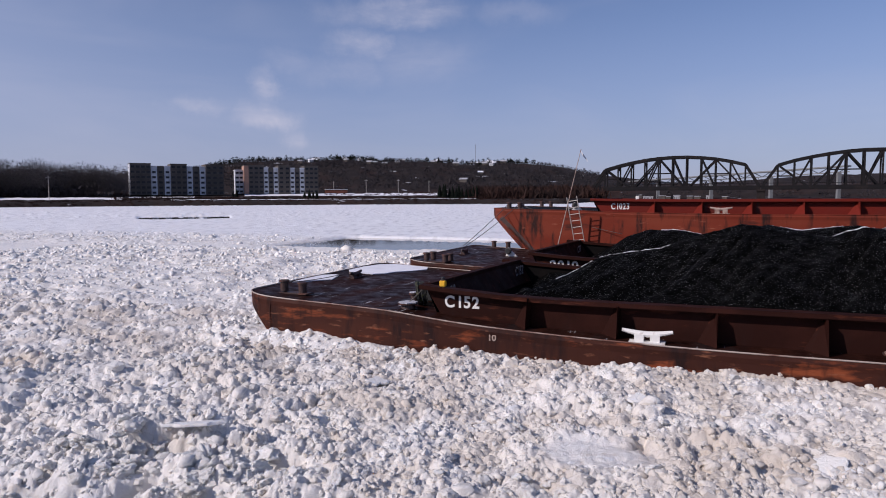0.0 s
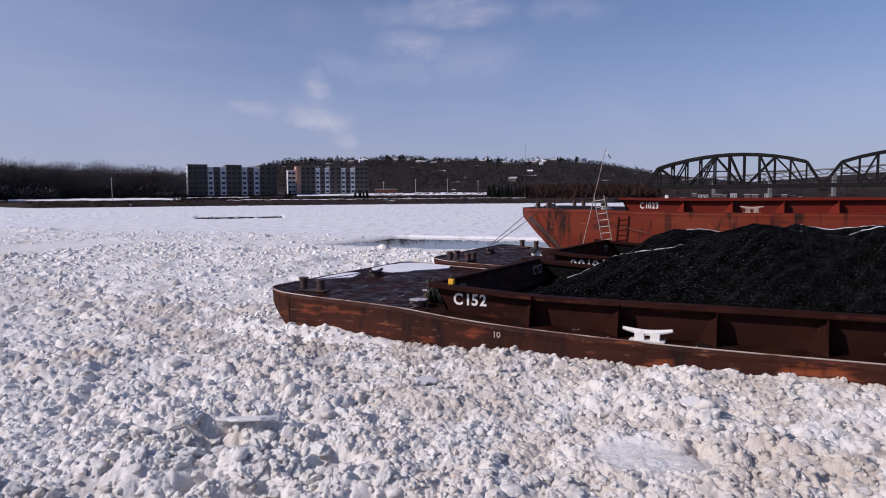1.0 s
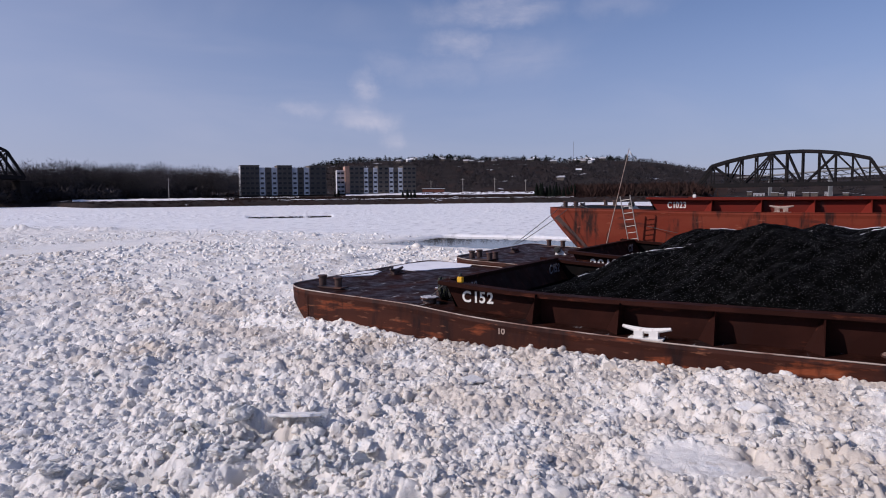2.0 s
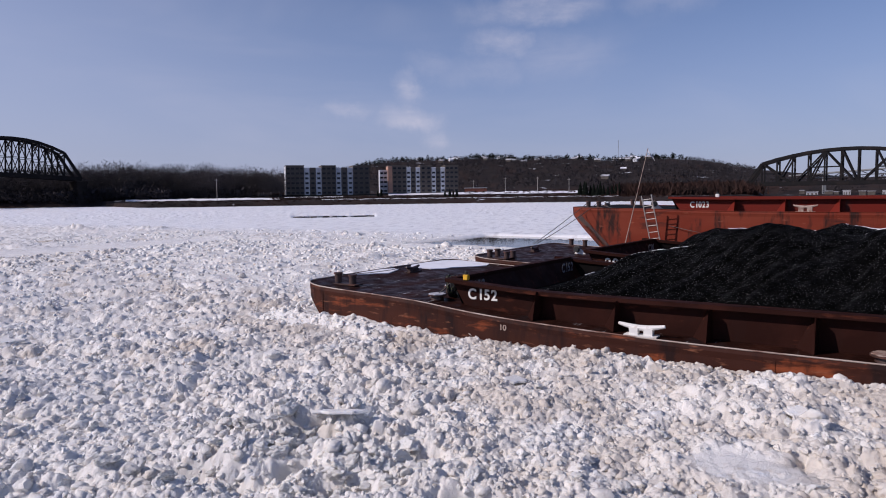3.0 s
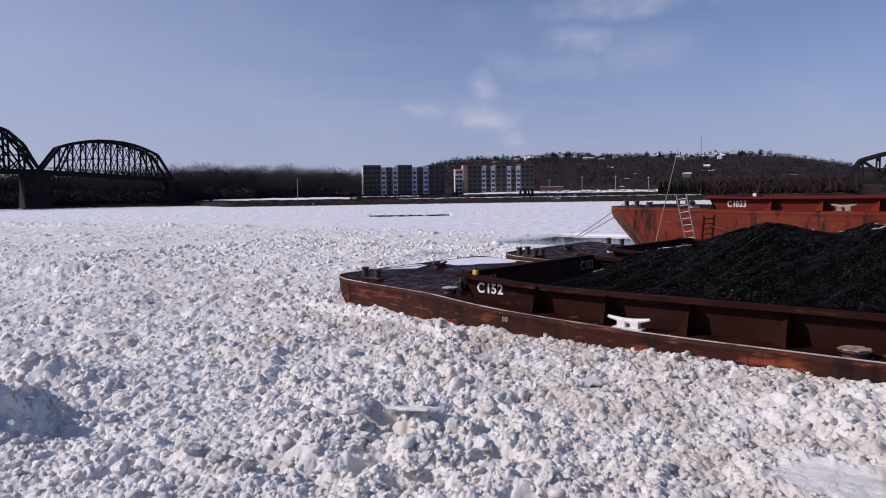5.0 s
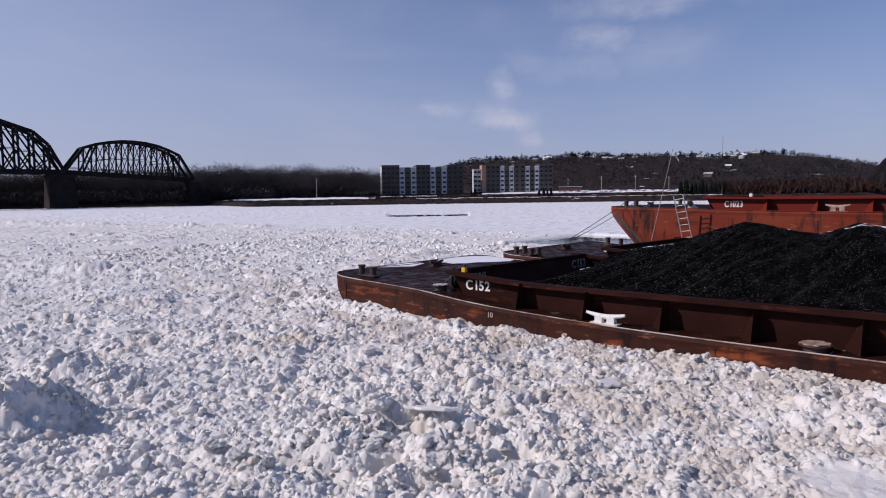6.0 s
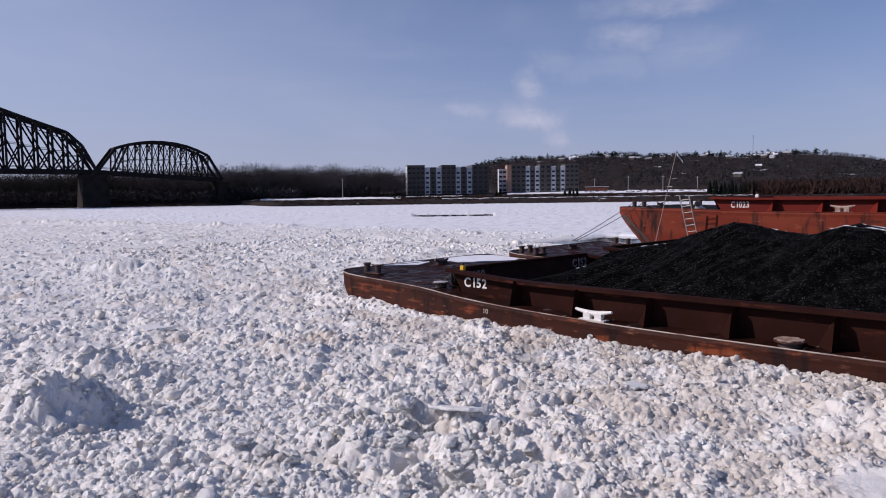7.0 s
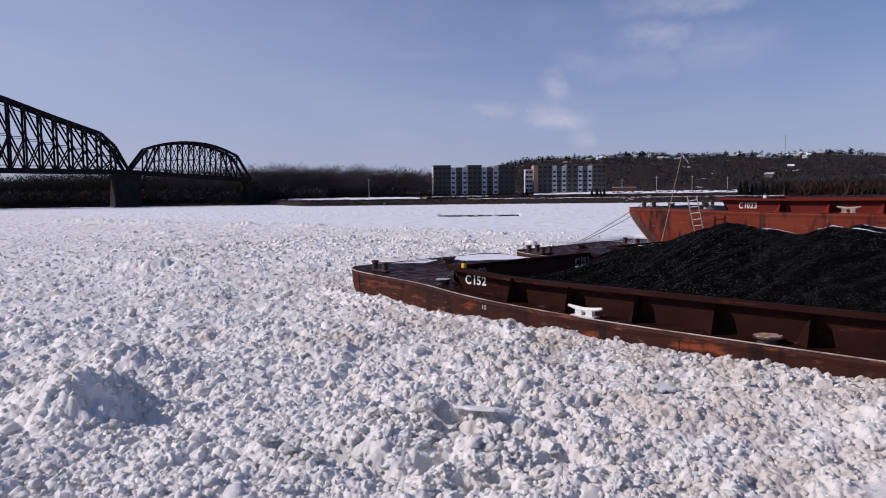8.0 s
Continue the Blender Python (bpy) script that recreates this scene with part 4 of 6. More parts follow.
def apartment_block(width, height, storeys, bays, bright_end):
    """A slab of flats seen from its front, which lies along local x at y = 0."""
    ob = new("apartment_building")
    depth = 16.0
    x = 0.0
    win = Shape().box((-1.15, -0.06, 0), (1.15, 0.02, 1.45)).mesh("pane", M["pane"])
    frame_me = Shape()
    for a, b in (((-1.25, -0.09, -0.1), (1.25, -0.0, 0.0)), ((-1.25, -0.09, 1.45), (1.25, 0, 1.55)), ((-1.25, -0.09, 0), (-1.15, 0, 1.45)), ((1.15, -0.09, 0), (1.25, 0, 1.45))):
        frame_me.box(a, b)
    frame_me = frame_me.mesh("window_frame", M["wall_white"])
    dark_frame = frame_me.copy()
    dark_frame.materials[0] = M["wall_dark"]
    unit = width / sum(w for w, _, _ in bays)
    step = height / storeys
    for w, look_, out in bays:
        w *= unit
        mat = {"w": M["wall_white"], "d": M["wall_dark"], "t": M["wall_tan"]}[look_]
        tall = height - (0.0 if out > 1 else 1.6)
        part("bay", Shape().box((x + 0.02, -out, 0), (x + w - 0.02, depth, tall)), mat, ob, "white panelled bay" if look_ == "w" else "brick front bay, grey or tan")
        cap = Shape().box((x - 0.2, -out - 0.3, tall), (x + w + 0.2, depth + 0.3, tall + 0.5))
        part("roof_edge", cap, M["snow"] if look_ == "w" else M["wall_dark"], ob)
        n = 1 if look_ == "w" else 0 if look_ == "t" else max(1, int(w // 3.2))
        for s in range(storeys - (1 if out <= 1 else 0)):
            for k in range(n):
                wx = x + w * (k + 0.5) / n
                fr = part("window", frame_me if look_ == "w" else dark_frame, None, ob)
                fr.location = (wx, -out, s * step + 0.9)
                pn = part("pane", win, None, fr)
            if look_ == "d" and s:
                slab = Shape().box((x + 0.15, -out - 0.45, s * step - 0.1), (x + w - 0.15, -out, s * step + 0.12))
                part("ledge", slab, M["ledge"], ob)
        x += w
    if bright_end:
        part("end_wing", Shape().box((-6.0, 3.0, 0), (-0.2, depth, height - 3.2)), M["wall_white"], ob, "white end wing")
        part("roof_edge", Shape().box((-6.3, 2.7, height - 3.2), (-0.2, depth + 0.3, height - 2.8)), M["snow"], ob)
        for s in range(storeys - 1):
            for wx in (-4.6, -1.8):
                wd = part("window", win, None, ob)
                wd.location = (wx, 2.98, s * step + 0.9)
    part("side_wall", Shape().box((-0.14, -2.0, 0), (0.0, depth, height)), M["wall_tan"] if bright_end else M["wall_white"], ob)
    return ob


def flats():
    bays = [(4.2, "d", 2), (1.3, "w", 1), (1.5, "d", 0.5), (1.3, "w", 1), (3.4, "d", 2), (1.3, "w", 1), (1.5, "d", 0.5), (1.3, "w", 1), (4.0, "d", 2)]
    for az0, az1, d, z, h, end, lab in ((-24.85, -18.0, 500, 6.0, 21.0, False, "long grey and white apartment block on the far shore"),
                                        (-16.4, -10.5, 520, 7.0, 20.5, True, "grey and white apartment block with a tan brick end")):
        p, q = polar(az0, d), polar(az1, d * 1.015)
        w = (q - p).length
        # the tan front bay stands in for the end wall, to fit the camera's view
        b = apartment_block(w, h, 6, ([(1.2, "t", 2)] if end else []) + bays, end)
        ang = math.degrees(math.atan2(q.y - p.y, q.x - p.x))
        b.matrix_basis = pose(p.x, p.y, z, 0, 0, ang)
        tagged(b, lab, "building", "apartment blocks on the far shore")


flats()

# ---------------------------------------------------------------- the bridges


def truss_span(name, length, heights, wide, bottom=1.6, member=0.75, web="lattice", ends=1.0):
    """A through truss along local x: heights of the top chord over the panel points (0 at a bearing).
    web: 'lattice' (crossed ties in each panel), 'double' (ties over two panels) or 'open'; ends: end panels to the others."""
    ob = new(name)
    n = len(heights) - 1
    unit = length / (n - 2 + 2 * ends)
    px = [0.0] + [unit * (ends + i) for i in range(n - 1)] + [length]

    def bar(kind, i, zi, j, zj, y, thick):
        part(kind, Shape().beam((px[i], y, zi), (px[j], y, zj), thick), M["bridge"], ob)

    for y in (0.0, wide):
        part("bottom_chord", Shape().beam((0, y, 0), (length, y, 0), member * 0.9, bottom), M["bridge"], ob)
        for i in range(n):
            a, b = (px[i], y, heights[i]), (px[i + 1], y, heights[i + 1])
            part("top_chord", Shape().beam(a, b, member, member * 1.25), M["bridge"], ob)
        for i in range(1, n):
            if heights[i] > 0:
                part("vertical", Shape().beam((px[i], y, 0), (px[i], y, heights[i]), member * (0.62 if web != "double" else 0.8)), M["bridge"], ob)
        if web == "lattice":
            bar("diagonal", 1, 0, 2, heights[2], y, member * 0.75)
            bar("diagonal", n - 1, 0, n - 2, heights[n - 2], y, member * 0.75)
        for i in range(n):
            inner = 0 < i < n - 1
            if web == "lattice" and inner:
                bar("diagonal", i, heights[i], i + 1, 0, y, member * 0.32)
                bar("diagonal", i, 0, i + 1, heights[i + 1], y, member * 0.32)
                zz = min(heights[i], heights[i + 1]) * 0.5
                bar("strut", i, zz, i + 1, zz, y, member * 0.26)
            elif web == "double":
                if i + 2 <= n and heights[i] > 0:
                    bar("diagonal", i, heights[i], i + 2, 0, y, member * 0.62)
                if inner:
                    bar("counter", i, 0, i + 1, heights[i + 1] * 0.5, y, member * 0.5)
                    zz = (heights[i] + heights[i + 1]) * 0.25
                    bar("strut", i, zz, i + 1, zz, y, member * 0.24)
                    bar("lacing", i, heights[i] - 2.4, i + 1, heights[i + 1] - 2.4, y, member * 0.3)
            elif web == "open" and inner and i % 2 == 0:
                lo, hi = (i, i + 1) if i >= n / 2 else (i + 1, i)
                bar("diagonal", lo, heights[lo], hi, 0, y, member * 0.6)
    for i in range(1, n):
        if heights[i] > 0:
            part("sway_strut", Shape().beam((px[i], 0, heights[i]), (px[i], wide, heights[i]), member * 0.5), M["bridge"], ob)
            part("sway_brace", Shape().beam((px[i], 0, heights[i] - 0.2), (px[i], wide, heights[i] * 0.72), member * 0.3), M["bridge"], ob)
            part("sway_brace", Shape().beam((px[i], wide, heights[i] - 0.2), (px[i], 0, heights[i] * 0.72), member * 0.3), M["bridge"], ob)
    for y in (0.4, wide - 0.4):
        part("walkway_rail", Shape().beam((0, y, bottom * 0.5 + 1.6), (length, y, bottom * 0.5 + 1.6), 0.22), M["bridge"], ob)
    part("track_deck", Shape().box((0, 0, -bottom * 0.3), (length, wide, bottom * 0.25)), M["bridge"], ob)
    return ob


def pier(p, wx, wy, top, ang, label):
    s = Shape()
    ring = lambda k, z: [(-wx / 2 * k, -wy / 2 * k, z), (wx / 2 * k, -wy / 2 * k, z), (wx / 2 * k, wy / 2 * k, z), (-wx / 2 * k, wy / 2 * k, z)]
    vs = ring(1.12, -1) + ring(0.95, top - 1.6) + ring(1.08, top - 1.6) + ring(1.08, top)
    fs = [(0, 3, 2, 1), (12, 13, 14, 15)]
    for lv in range(3):
        for k in range(4):
            fs.append((lv * 4 + k, lv * 4 + (k + 1) % 4, lv * 4 + 4 + (k + 1) % 4, lv * 4 + 4 + k))
    s.add(vs, fs)
    ob = new("bridge_pier", s.mesh("bridge_pier", M["stone"], 0.15))
    ob.matrix_basis = pose(p.x, p.y, 0, 0, 0, ang)
    return tagged(ob, label, "bridge pier", "piers of the cantilever bridge")


def cantilever_bridge():
    mid, d0 = -62.0, 433.0
    u = Vector((math.cos(math.radians(mid)), -math.sin(math.radians(mid)), 0))   # to the right along the bridge
    foot = polar(mid, d0)

    def on(az):
        return foot + u * (d0 * math.tan(math.radians(az - mid)))

    deck = EYE + d0 * math.tan(math.radians(2.32))
    ang = math.degrees(math.atan2(u.y, u.x))
    a, b = on(-48.9), on(-39.9)
    length = (b - a).length
    hs = [0, 14.6, 17.4, 19.2, 20.4, 20.8, 20.6, 19.6, 17.6, 14.8, 0]
    span = truss_span("truss_span", length, hs, 10.0, 2.4, 1.25, ends=1.4)
    span.matrix_basis = pose(a.x, a.y, deck, 0, 3.0, ang)
    tagged(span, "black steel truss side span of a railway bridge", "bridge", "cantilever railway bridge")
    far = on(-75)
    L2 = (a - far).length
    n = 27
    xs = np.linspace(0, 1, n + 1)
    azs = np.array([math.degrees(math.atan((far + u * (L2 * k) - foot).dot(u) / d0)) + mid for k in xs])
    el = np.interp(azs, [-75, -66, -62, -57, -54, -50.5, -49.6, -48.9], [4.4, 7.4, 9.0, 7.45, 6.3, 5.04, 3.9, 2.32])
    hs = [max(0.0, float(EYE + d0 / math.cos(math.radians(z - mid)) * math.tan(math.radians(e)) - deck)) for z, e in zip(azs, el)]
    hs[-1] = 0.0
    main = truss_span("cantilever_span", L2, hs, 12.0, 2.6, 1.35, web="double")
    main.matrix_basis = pose(far.x, far.y, deck, 0, 0, ang)
    tagged(main, "black steel cantilever span of a railway bridge, rising to its tower", "bridge", "cantilever railway bridge")
    for az, w in ((-49.1, 13.5), (-62.0, 15.0)):
        p = on(az)
        v = Vector((-u.y, u.x, 0)) * 5
        pier(p + v, w, 13, deck - 1.6, ang, "dark stone pier standing in the river ice")
    pier(b + Vector((-u.y, u.x, 0)) * 5, 6, 12, deck - 5.4, ang, "dark stone pier on the wooded far bank")


cantilever_bridge()


def arched_bridge():
    mid, d0 = 25.2, 480.0
    u = Vector((math.cos(math.radians(mid)), -math.sin(math.radians(mid)), 0))
    foot = polar(mid, d0)
    deck = EYE + d0 * math.tan(math.radians(0.66))
    ang = math.degrees(math.atan2(u.y, u.x))
    on = lambda az: foot + u * (d0 * math.tan(math.radians(az - mid)))
    spans = ((12.45, 25.15, [0, 13.2, 15.8, 17.8, 19.4, 20.4, 20.9, 20.9, 20.3, 19.2, 17.4, 15.0, 0]),
             (25.22, 39.5, [0, 14.2, 17, 19, 20.6, 21.8, 22.4, 22.4, 21.8, 20.6, 19, 17, 14.2, 0]))
    for az0, az1, hs in spans:
        a, b = on(az0), on(az1)
        s = truss_span("arched_truss_span", (b - a).length, hs, 9.0, 2.6, 1.5, web="open")
        n = len(hs) - 1
        ln = (b - a).length
        for y in (0.0, 9.0):
            for i in range(1, n, 4):
                for k in (-1.9, 1.9):
                    j = i + k
                    if 0 < j < n:
                        hz = np.interp(i + 0.1, range(n + 1), hs)
                        part("sub_diagonal", Shape().beam((ln * (j + (0.95 if k < 0 else -0.95)) / n, y, 0), (ln * (i + k * 0.5) / n, y, float(hz) * 0.5), 0.55), M["bridge"], s)
                        part("sub_strut", Shape().beam((ln * (i + k * 0.5) / n, y, float(hz) * 0.5), (ln * i / n, y, float(hz) * 0.5), 0.5), M["bridge"], s)
                        part("web_diagonal", Shape().beam((ln * j / n, y, 0), (ln * (i + 0.02) / n, y, float(hz) * 0.98), 0.95), M["bridge"], s)
        s.matrix_basis = pose(a.x, a.y, deck, 0, 0, ang)
        tagged(s, "dark steel arched truss span of a railway bridge", "bridge", "arched railway bridge")
    for az in (12.6, 25.22, 39.4):
        p = on(az) + Vector((-u.y, u.x, 0)) * 4.5
        pier(p, 5, 11, deck - 1, ang, "dark stone pier under the arched truss bridge")
    # the pale road bridge farther up the side river
    d1 = 640.0
    a, b = polar(15.5, d1), polar(31.0, d1 * 0.9)
    a.z, b.z = EYE + d1 * math.tan(math.radians(0.95)), EYE + d1 * 0.9 * math.tan(math.radians(1.75))
    rb = new("road_bridge")
    n = 26
    part("roadway", Shape().beam(a + Vector((0, 0, 3.2)), b + Vector((0, 0, 4.2)), 9, 1.0), M["bridge_pale"], rb)
    part("bottom_chord", Shape().beam(a, b, 0.7), M["bridge_pale"], rb)
    for i in range(n):
        p, q = a.lerp(b, i / n), a.lerp(b, (i + 1) / n)
        up = Vector((0, 0, 3.2 + i / n))
        part("diagonal", Shape().beam(p, q + up, 0.5) if i % 2 else Shape().beam(p + up, q, 0.5), M["bridge_pale"], rb)
    for i in (4, 11, 18, 25):
        p = a.lerp(b, i / n)
        part("column", Shape().beam((p.x, p.y, 0), p, 2.4), M["bridge_pale"], rb)
    tagged(rb, "pale grey road bridge with a deck truss far upstream", "bridge")


arched_bridge()

# ---------------------------------------------------------------- the tow: three barges
TOW = []                                                # things that move with the tow


def on_tow(ob, along=0.0, across=0.0, z=0.0, turn=0.0):
    """Set a thing on the tow: metres along and across, turned from the tow's heading."""
    ob.matrix_basis = Matrix.Translation(place(along, across, z)) @ Matrix.Rotation(AXIS + radians(turn), 4, "Z")
    TOW.append(ob)
    return ob


def barge(bow, stern, deck, sheer, sheer_len, draft, front, gusset_x, rise, paint, coam, deck_mat, pit, rim):
    """A raked open-hopper barge. x runs forward, y to port; deck: height of the main deck above the water."""
    ob = new("coal_barge")
    half, hop = 3.96, 3.3

    aft = [0, 0.4, 1.2, 2.8, 4.1, 4.9, 5.7, 6.5, 8, 10, 12]
    lift = [0.64, 0.57, 0.51, 0.44, 0.375, 0.275, 0.20, 0.145, 0.08, 0.02, 0.0]

    def deck_z(x):
        d = bow - x                                   # the sheer, eased over half a metre
        return deck + sheer * sum(np.interp(d + o, aft, lift) for o in (-0.45, -0.2, 0, 0.2, 0.45)) / 5

    def half_w(x):
        r = 0.75
        t = max(0.0, (x - (bow - r)) / r)
        return half - r * (1 - math.sqrt(max(0.0, 1 - t * t))) * 0.85

    def keel(x):
        return max(-draft, deck_z(x) - 0.46 - max(0.0, (bow - 0.12 - x)) * 1.03)

    xs = [bow, bow - 0.03, bow - 0.1, bow - 0.2, bow - 0.32, bow - 0.5, bow - 0.75]
    xs += [bow - 1.1 - 0.4 * i for i in range(27)] + [bow - 14, bow - 20, bow - 30, stern]
    hull = Shape()
    rings = []
    for x in xs:
        w, zd, zk = half_w(x), deck_z(x), keel(x)
        b = min(0.3, (zd - zk) * 0.4)
        rings.append([(x, w, zd), (x, w + 0.02, zd - 0.08), (x, w, zd - 0.2), (x, w, zk + b), (x, w - b, zk), (x, -w + b, zk), (x, -w, zk + b), (x, -w, zd - 0.2), (x, -w - 0.02, zd - 0.08), (x, -w, zd)])
    k = len(rings[0])
    for i, ring in enumerate(rings):
        hull.v += ring
        if i:
            for j in range(k - 1):
                hull.f.append(((i - 1) * k + j, (i - 1) * k + j + 1, i * k + j + 1, i * k + j))
    hull.f.append(tuple(range(k)))
    hull.f.append(tuple((len(xs) - 1) * k + j for j in range(k))[::-1])
    part("hull", hull, paint, ob, smooth=False)
    # deck: the foredeck, two side decks and the stern deck
    fore = Shape()
    fx = [x for x in xs if x > front - 0.6] + [front - 0.6]
    for i, x in enumerate(fx):
        w, zd = half_w(x) - 0.01, deck_z(x) + 0.004
        fore.v += [(x, w - w * 2 * j / 12, zd) for j in range(13)]
        if i:
            fore.f += [((i - 1) * 13 + j, (i - 1) * 13 + j + 1, i * 13 + j + 1, i * 13 + j) for j in range(12)]
    part("foredeck", fore, deck_mat, ob, "wet dark deck plates with frozen puddles", smooth=True)
    for sy in (1, -1):
        side = Shape()
        sx = [front - 0.6] + [x for x in xs if x < front - 0.6]
        for i, x in enumerate(sx):
            side.v += [(x, sy * (half - 0.01), deck_z(x) + 0.004), (x, sy * hop, deck_z(x) + 0.004)]
            if i:
                side.f.append((i * 2 - 2, i * 2 - 1, i * 2 + 1, i * 2))
        part("side_deck", side, deck_mat, ob)
    part("stern_deck", Shape().box((stern, -half + 0.01, deck - 0.1), (stern + 2.4, half - 0.01, deck + 0.006)), deck_mat, ob)
    # edge strip all round the foredeck and along the sides
    for sy in (1, -1):
        pts = [(x, sy * (half_w(x) + 0.005), deck_z(x) + 0.012) for x in xs]
        part("edge_strip", Shape().tube(pts, 0.016, 6), rim, ob, "worn pale edge of the deck")
    part("edge_strip", Shape().tube([(bow + 0.004, half_w(bow), deck_z(bow) + 0.012), (bow + 0.004, -half_w(bow), deck_z(bow) + 0.012)], 0.022, 6), rim, ob)
    # seam bars on the hull
    for x in (bow - 0.85, bow - 12.0, bow - 20.0):
        for sy in (1, -1):
            part("weld_seam", Shape().box((x - 0.02, sy * (half + 0.002) - 0.012, keel(x) + 0.5), (x + 0.02, sy * (half + 0.002) + 0.012, deck_z(x) - 0.06)), paint, ob)
    # hopper
    floor = -draft + 0.5
    pit_shape = Shape()
    a, b2 = front - 0.5, stern + 2.4
    h = hop - 0.05
    pit_shape.add([(a, h, deck), (b2, h, deck), (b2, -h, deck), (a, -h, deck), (a, h, floor), (b2, h, floor), (b2, -h, floor), (a, -h, floor)],
                  [(0, 1, 5, 4), (1, 2, 6, 5), (2, 3, 7, 6), (3, 0, 4, 7), (4, 5, 6, 7)])
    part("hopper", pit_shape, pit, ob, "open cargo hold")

    # coaming
    def top_z(x):
        t = min(max((front - x) / 3.6, 0), 1)
        return deck + rise[0] + (rise[1] - rise[0]) * (t * (2 - t))

    cx = [front - 0.9 * i for i in range(5)] + [front - 5, front - 8, front - 14, front - 22, front - 34, stern + 2.2]
    lean = 0.4
    for sy in (1, -1):
        wall = Shape()
        for i, x in enumerate(cx):
            xb = x - lean if i == 0 else x
            wall.v += [(x, sy * hop, top_z(x)), (xb, sy * hop, deck_z(xb)), (x, sy * (hop - 0.03), top_z(x)), (xb, sy * (hop - 0.03), deck_z(xb))]
            if i:
                p, q = (i - 1) * 4, i * 4
                wall.f += [(p, p + 1, q + 1, q), (p + 3, p + 2, q + 2, q + 3)]
        wall.f.append((0, 2, 3, 1))
        part("side_coaming", wall, coam, ob)
        rail = Shape()
        prof = [(0.21, -0.10), (0.21, 0.0), (-0.12, 0.0), (-0.12, -0.10)]
        for i, x in enumerate(cx):
            xr = x + (0.05 if i == 0 else 0)
            rail.v += [(xr, sy * (hop + dy), top_z(x) + dz + 0.004) for dy, dz in prof]
            if i:
                p, q = (i - 1) * 4, i * 4
                rail.f += [(p + j, p + (j + 1) % 4, q + (j + 1) % 4, q + j) for j in range(4)]
        rail.f += [(0, 1, 2, 3), tuple(len(cx) * 4 - 4 + j for j in (3, 2, 1, 0))]
        part("coaming_rail", rail, coam, ob, bevel=0.012)
    # thin black sheets that paint coal dust and shade inside the side coamings
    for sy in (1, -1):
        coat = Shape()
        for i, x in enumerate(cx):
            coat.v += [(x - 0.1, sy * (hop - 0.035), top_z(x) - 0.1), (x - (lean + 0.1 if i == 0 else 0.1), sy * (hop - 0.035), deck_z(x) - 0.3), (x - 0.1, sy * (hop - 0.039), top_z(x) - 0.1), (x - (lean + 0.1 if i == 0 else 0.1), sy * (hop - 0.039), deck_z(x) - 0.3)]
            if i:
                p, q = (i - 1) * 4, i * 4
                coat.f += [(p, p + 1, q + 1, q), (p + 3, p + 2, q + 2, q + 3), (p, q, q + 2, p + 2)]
        part("dust_coat", coat, M["hopper"], ob, "inside of the coaming, darkened for coal dust and shade")
    zf, zb = top_z(front), deck_z(front - lean)
    back = 0.45                                       # the front plate is skewed aft to starboard to fit the camera's view
    part("front_coaming", Shape().prism([(front, hop - 0.03, zf), (front - lean, hop - 0.03, zb), (front - lean - back, -hop + 0.03, zb), (front - back, -hop + 0.03, zf)], (-0.03, 0, 0)), coam, ob)
    # the same dust and painted shade on the front plate's inside
    part("dust_coat", Shape().prism([(front - 0.036, hop - 0.05, zf - 0.1), (front - lean - 0.036, hop - 0.05, zb - 0.3), (front - lean - back - 0.036, -hop + 0.05, zb - 0.3), (front - back - 0.036, -hop + 0.05, zf - 0.1)], (-0.004, 0, 0)), M["hopper"], ob, "inside of the front coaming, darkened for coal dust and shade")
    part("front_rail", Shape().beam((front - 0.01, hop - 0.13, zf - 0.045), (front - back, -hop + 0.05, zf - 0.045), 0.22, 0.1), coam, ob, bevel=0.012)
    part("rear_coaming", Shape().box((stern + 2.2, -hop, deck), (stern + 2.24, hop, deck + rise[1])), coam, ob)
    # gussets
    g = Shape()
    ht = rise[1] - 0.1
    wall_y, out_top, out_low = hop + 0.002, 0.30, 0.47
    g.add([(0.05, wall_y, ht), (0, wall_y + out_top, ht), (-0.015, wall_y, ht), (0.35, wall_y, 0.012), (0, wall_y + out_low, 0.012), (-0.03, wall_y, 0.012)],
          [(0, 1, 4, 3), (1, 2, 5, 4), (0, 2, 1), (3, 4, 5), (0, 3, 5, 2)])
    gm = g.mesh("gusset", coam)
    x = gusset_x
    while x > stern + 3:
        for sy in (1, -1):
            o = part("gusset", gm, None, ob)
            o.matrix_basis = pose(x, 0, deck_z(x)) @ Matrix.Diagonal((1, sy, 1, 1))
        x -= 1.86
    ob["deck"] = deck
    return ob, deck_z, top_z


def bitt(parent, x, y, z, r=0.1, h=0.27):
    s = Shape().tube([(0, 0, 0), (0, 0, h * 0.82), (0, 0, h * 0.86), (0, 0, h), (0, 0, h + 0.01)], [r, r, r * 1.28, r * 1.28, r * 1.1], 20)
    o = part("bitt", s, M["bitt"], parent, "rust-stained round steel bitt", bevel=0.0, smooth=False)
    o.location = (x, y, z)
    return o


def bitt_base(parent, x, y, z, lx, ly):
    o = part("bitt_base", Shape().box((-lx / 2, -ly / 2, 0), (lx / 2, ly / 2, 0.035)), M["bitt"], parent, bevel=0.008)
    o.location = (x, y, z)


